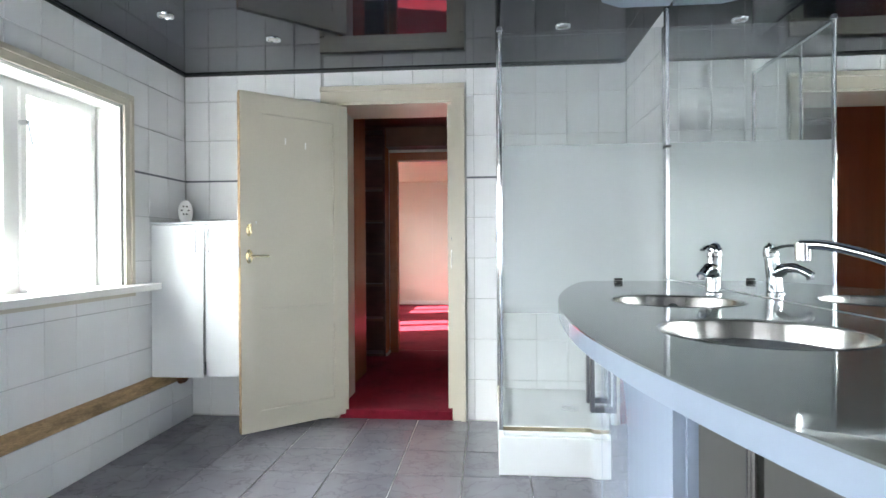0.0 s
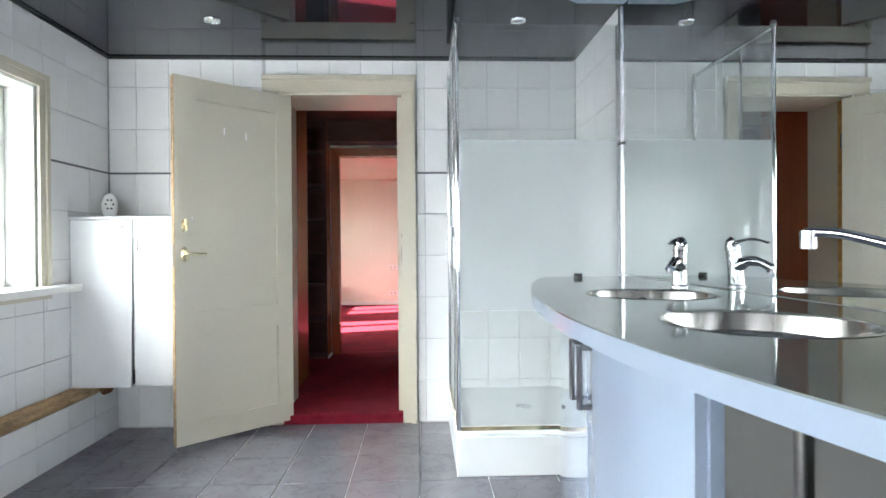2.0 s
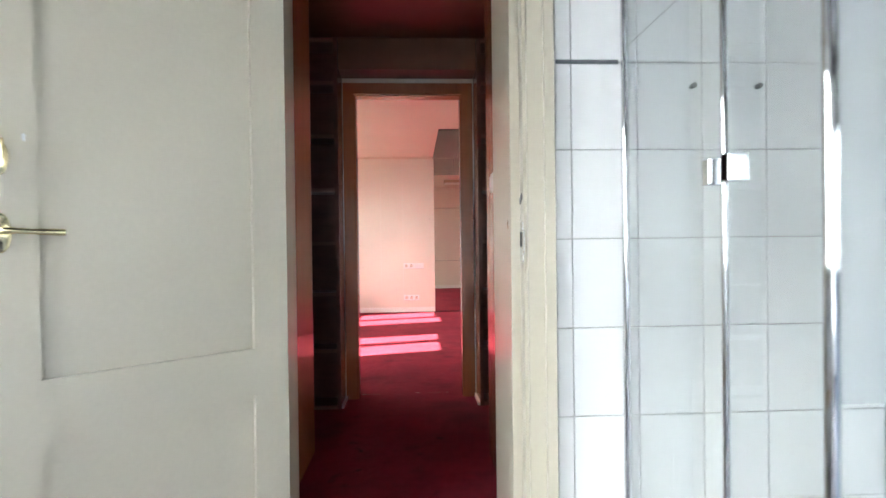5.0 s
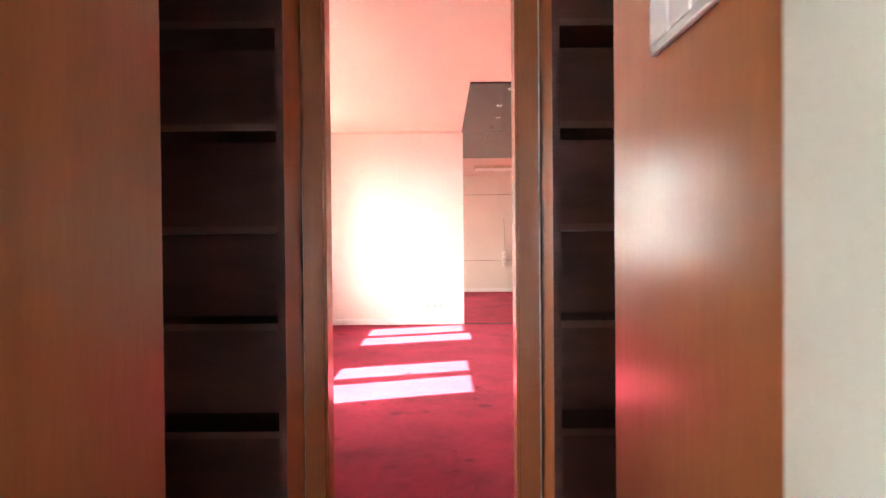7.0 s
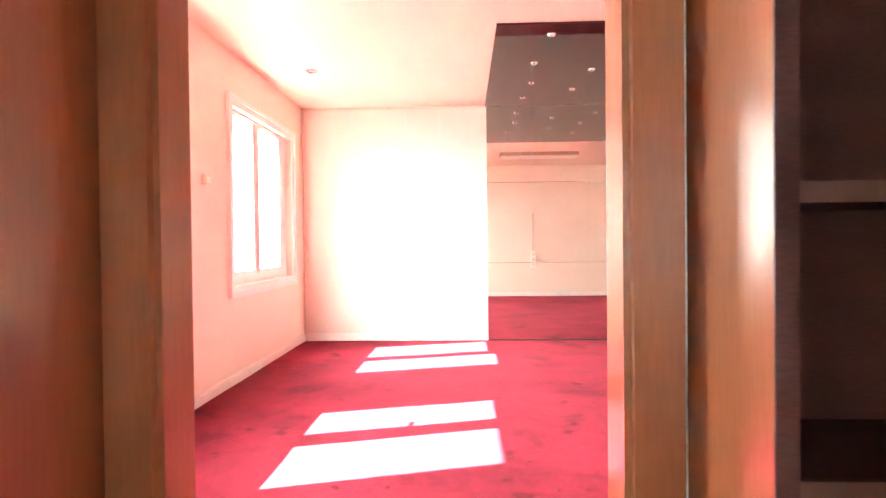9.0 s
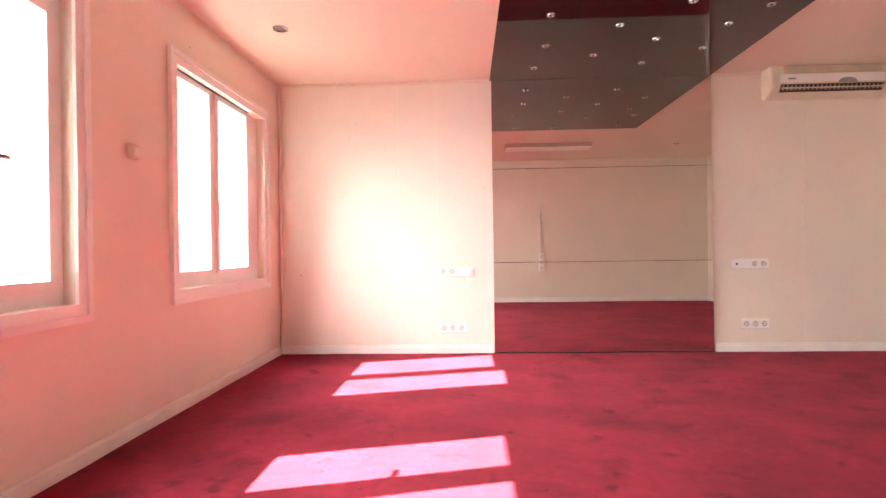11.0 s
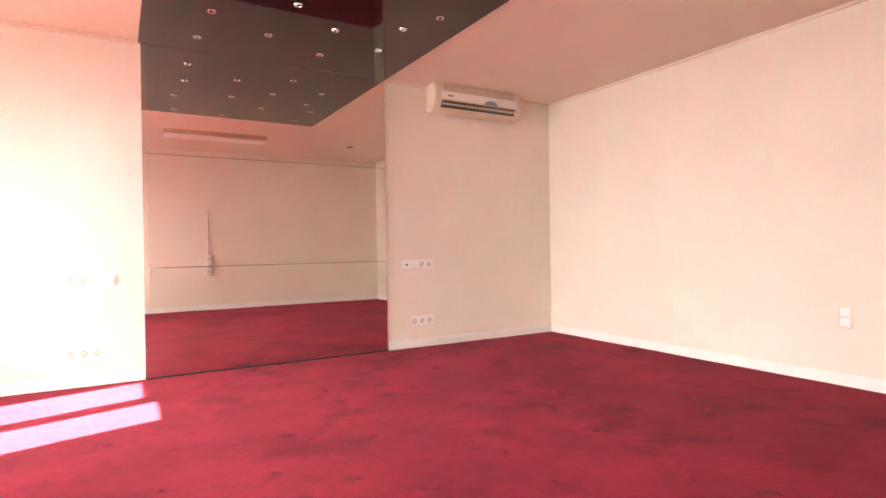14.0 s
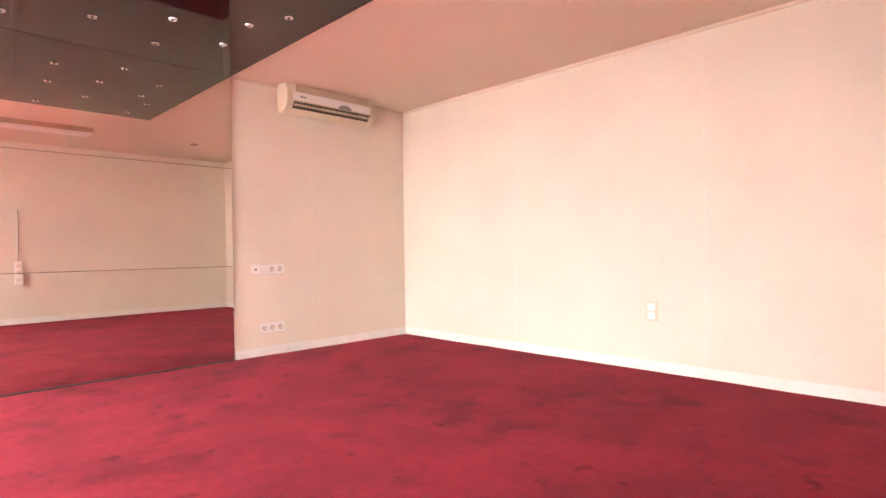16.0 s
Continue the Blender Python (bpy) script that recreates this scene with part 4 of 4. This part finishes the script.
part("body", boxes((0, -0.032, -0.035, 0.028, 0.032, 0.035), bevel=0.006), "old_plastic", th)
part("dial", boxes((0.028, -0.02, -0.02, 0.032, 0.02, 0.02), bevel=0.001), "plastic", th)


def air_conditioner():
    a = thing("air_conditioner", "aged white wall-mounted split air conditioner", "air conditioner", (3.165, 10.47, 2.085))
    W, H, D = 0.92, 0.25, 0.165
    prof = [(0, 0.0), (-0.06, -0.004), (-0.13, 0.03), (-D, 0.085), (-D, 0.15), (-D + 0.015, H - 0.02), (-D + 0.06, H), (0, H)]
    bm = bmesh.new()
    l, r = [bm.verts.new((0.0, y, z)) for y, z in prof], [bm.verts.new((W, y, z)) for y, z in prof]
    bm.faces.new(l), bm.faces.new(r[::-1])
    for k in range(len(prof)):
        j = (k + 1) % len(prof)
        bm.faces.new((l[k], l[j], r[j], r[k]))
    bmesh.ops.bevel(bm, geom=bm.edges[:], offset=0.008, segments=2, affect="EDGES")
    part("body", bm, "old_plastic", a, smooth=True)
    part("front_panel", boxes((0.06, -D - 0.005, 0.095, W - 0.06, -D + 0.01, 0.16), bevel=0.004), "plastic", a)
    part("intake", boxes((0.09, -D - 0.003, 0.168, W - 0.09, -D + 0.012, 0.222), bevel=0.002), "ac_tan", a, "tan slatted air intake")
    for i in range(6):
        part("grille_slat", boxes((0.092, -D - 0.006, 0.171 + i * 0.0085, W - 0.092, -D - 0.0032, 0.175 + i * 0.0085)), "old_plastic", a)
    lou = boxes((0.07, -D - 0.002, 0.03, W - 0.07, -D + 0.03, 0.082))
    for v in lou.verts:
        if v.co.z < 0.05:
            v.co.y += 0.035
    part("outlet", lou, "slot", a, "dark air outlet")
    for i in range(24):
        x = 0.085 + i * 0.0325
        part("fin", boxes((x, -D - 0.001, 0.04, x + 0.004, -D + 0.02, 0.078)), "ac_tan", a)
    part("louvre", boxes((0.075, -D - 0.004, 0.052, W - 0.075, -D + 0.014, 0.057)), "old_plastic", a)
    disc = rod(bmesh.new(), (W * 0.62, -D - 0.0095, 0.095), (W * 0.62, -D - 0.006, 0.095), 0.07, n=28)
    for v in disc.verts:
        v.co.z = 0.085 + max(0.0, v.co.z - 0.085) * 0.5
    part("display", disc, "grey_plastic", a, "grey half-round display")
    part("badge", boxes((0.12, -D - 0.0075, 0.118, 0.18, -D - 0.0061, 0.13)), "grey_plastic", a, "small grey badge")


air_conditioner()


def crystal_spot(x, y):
    s = thing("crystal_spot", "small crystal star spot in the dark ceiling", "lamp", (x, y, ZR - 0.012), group="crystal spots")
    part("ring", lathe(bmesh.new(), [(0.026, 0), (0.024, -0.005), (0.014, -0.006), (0.012, -0.001)], (0, 0, 0), 16), "chrome", s)
    bm = bmesh.new()
    bmesh.ops.create_icosphere(bm, subdivisions=1, radius=0.008)
    for v in bm.verts:
        v.co.z = v.co.z * 1.1 - 0.012
    part("crystal", bm, "crystal", s)


for x, y in ((1.33, 9.7), (1.745, 9.38), (1.305, 10.16), (1.7, 9.91), (2.05, 9.63), (2.105, 10.11), (2.435, 9.83), (2.42, 9.41), (2.54, 9.15),
             (2.07, 9.07), (1.29, 9.2), (1.78, 8.62), (1.33, 8.65), (2.5, 8.7)):
    crystal_spot(x, y)
for x, y in ((-0.373, 9.3), (3.63, 7.4)):
    ceiling_spot(x, y, ZR, 0.05)

lb = thing("ceiling_light", "long white boxed ceiling light with frosted cover", "lamp", (1.3, 7.4, ZR - 0.07))
part("tray", boxes((0, 0, 0.02, 1.15, 0.24, 0.07), bevel=0.004), "ac_tan", lb)
part("diffuser", boxes((0.012, 0.012, 0, 1.138, 0.228, 0.02), bevel=0.006), "plastic", lb)

cd = thing("pull_cord", "white cable with hanging socket block on the wall", "power cord", (1.95, 6.175, 0.55))
part("cable", tube(bmesh.new(), bend([(0, 0, 0.93), (0.004, 0, 0.6), (-0.003, 0, 0.27)]), 0.0045, 8), "grey_plastic", cd)
part("block", boxes((-0.04, -0.012, 0, 0.04, 0.032, 0.29), bevel=0.008), "plastic", cd, "white three-way socket block")
for z in (0.055, 0.145, 0.235):
    part("outlet_face", rod(bmesh.new(), (0, 0.032, z), (0, 0.034, z), 0.026, n=18), "old_plastic", cd)


# ---------------------------------------------------------------- tiles
TILE = {}


def tile_mesh(w, h, t, mat, bevel):
    key = (round(w, 3), round(h, 3), mat)
    if key not in TILE:
        bm = bmesh.new()
        b = bevel
        pts = [[(0, 0, 0), (w, 0, 0), (w, h, 0), (0, h, 0)], [(0, 0, t - b), (w, 0, t - b), (w, h, t - b), (0, h, t - b)], [(b, b, t), (w - b, b, t), (w - b, h - b, t), (b, h - b, t)]]
        rings = [[bm.verts.new(p) for p in ring] for ring in pts]
        for r0, r1 in zip(rings, rings[1:]):
            for k in range(4):
                bm.faces.new((r0[k], r0[(k + 1) % 4], r1[(k + 1) % 4], r1[k]))
        bm.faces.new(rings[2])
        TILE[key] = as_mesh("tile", bm, mat)
    return TILE[key]


def lay(parent, frame_m, us, vs, holes, mat, gap=0.003, t=0.01, bevel=0.0015, wob=0.0006):
    """Tiles between the grid lines us and vs in the plane of frame_m (x along, y up, z out), cut round holes (u0, u1, v0, v1)."""
    rng = random.Random(len(us) * 31 + len(vs))
    for a, b in zip(us, us[1:]):
        for c, d in zip(vs, vs[1:]):
            pieces = [(a, b, c, d)]
            for h in holes:
                cut = []
                for p in pieces:
                    u0, u1, v0, v1 = max(p[0], h[0]), min(p[1], h[1]), max(p[2], h[2]), min(p[3], h[3])
                    if u0 >= u1 or v0 >= v1:
                        cut.append(p)
                        continue
                    cut += [q for q in ((p[0], u0, p[2], p[3]), (u1, p[1], p[2], p[3]), (u0, u1, p[2], v0), (u0, u1, v1, p[3])) if q[1] - q[0] > 0.02 and q[3] - q[2] > 0.02]
                pieces = cut
            for u0, u1, v0, v1 in pieces:
                ob = new("tile", tile_mesh(u1 - u0 - gap, v1 - v0 - gap, t, mat, bevel))
                ob.parent = parent
                ob.matrix_basis = frame_m @ Matrix.Translation((u0 + gap / 2, v0 + gap / 2, rng.uniform(-wob, wob)))


def steps(a, b, s, origin):
    k = math.ceil((a - origin) / s - 1e-6)
    out = [a]
    while origin + k * s < b - 1e-6:
        if origin + k * s > a + 0.015:
            out.append(origin + k * s)
        k += 1
    return out + [b]


ROWS = [0.0, 0.263, 0.526, 0.789, 1.052, 1.315, 1.573, 1.845, 2.107, ZC]
north = Matrix(((1, 0, 0, 0), (0, 0, -1, 4.01), (0, 1, 0, 0), (0, 0, 0, 1)))       # u = x, v = z, out = -y
lay(wall_bath_north, north, steps(-0.79, 2.12, 0.198, -0.624), ROWS, [(0.15, 1.11, -0.1, 2.19)], "wall_tile")
west = Matrix(((0, 0, 1, -0.8), (-1, 0, 0, 0), (0, 1, 0, 0), (0, 0, 0, 1)))        # u = -y, v = z, out = +x
lay(wall_w_bath, west, steps(-3.99, 0.0, 0.198, -3.99), ROWS, [(-3.42, 0.5, 0.87, 1.99)], "wall_tile")
low = Matrix(((0, 0, 1, -0.752), (-1, 0, 0, 0), (0, 1, 0, 0), (0, 0, 0, 1)))
solid("low_tile_wall", boxes((-0.789, -1.0, 0.0, -0.752, 3.985, 0.274)), "grout", "low tiled upstand under the batten", "wall", ST)
lay(bpy.data.objects["low_tile_wall"], low, steps(-3.985, 1.0, 0.24, -3.985), [0.0, 0.14, 0.272], [], "wall_tile")
east = Matrix(((0, 0, -1, 2.13), (1, 0, 0, 0), (0, 1, 0, 0), (0, 0, 0, 1)))        # u = y, v = z, out = -x
lay(wall_bath_east, east, steps(3.15, 3.985, 0.198, 3.985), ROWS, [], "wall_tile")
for d, n in (((-0.789, 3.996, 1.567, 0.148, 3.9985, 1.579), "border_strip_north"), ((1.112, 3.996, 1.567, 1.3, 3.9985, 1.579), "border_strip_north_east"), ((-0.7895, 3.43, 1.567, -0.787, 3.99, 1.579), "border_strip_west")):
    solid(n, boxes(d), "strip_tile", "thin dark border strip between the tiles", "trim", ST)
flat = Matrix.Translation((0, 0, -0.01))
lay(floor_bath, flat, steps(-0.745, 2.12, 0.33, 0.46), steps(-0.99, 3.99, 0.328, 3.12), [], "floor_tile", gap=0.005, bevel=0.001)
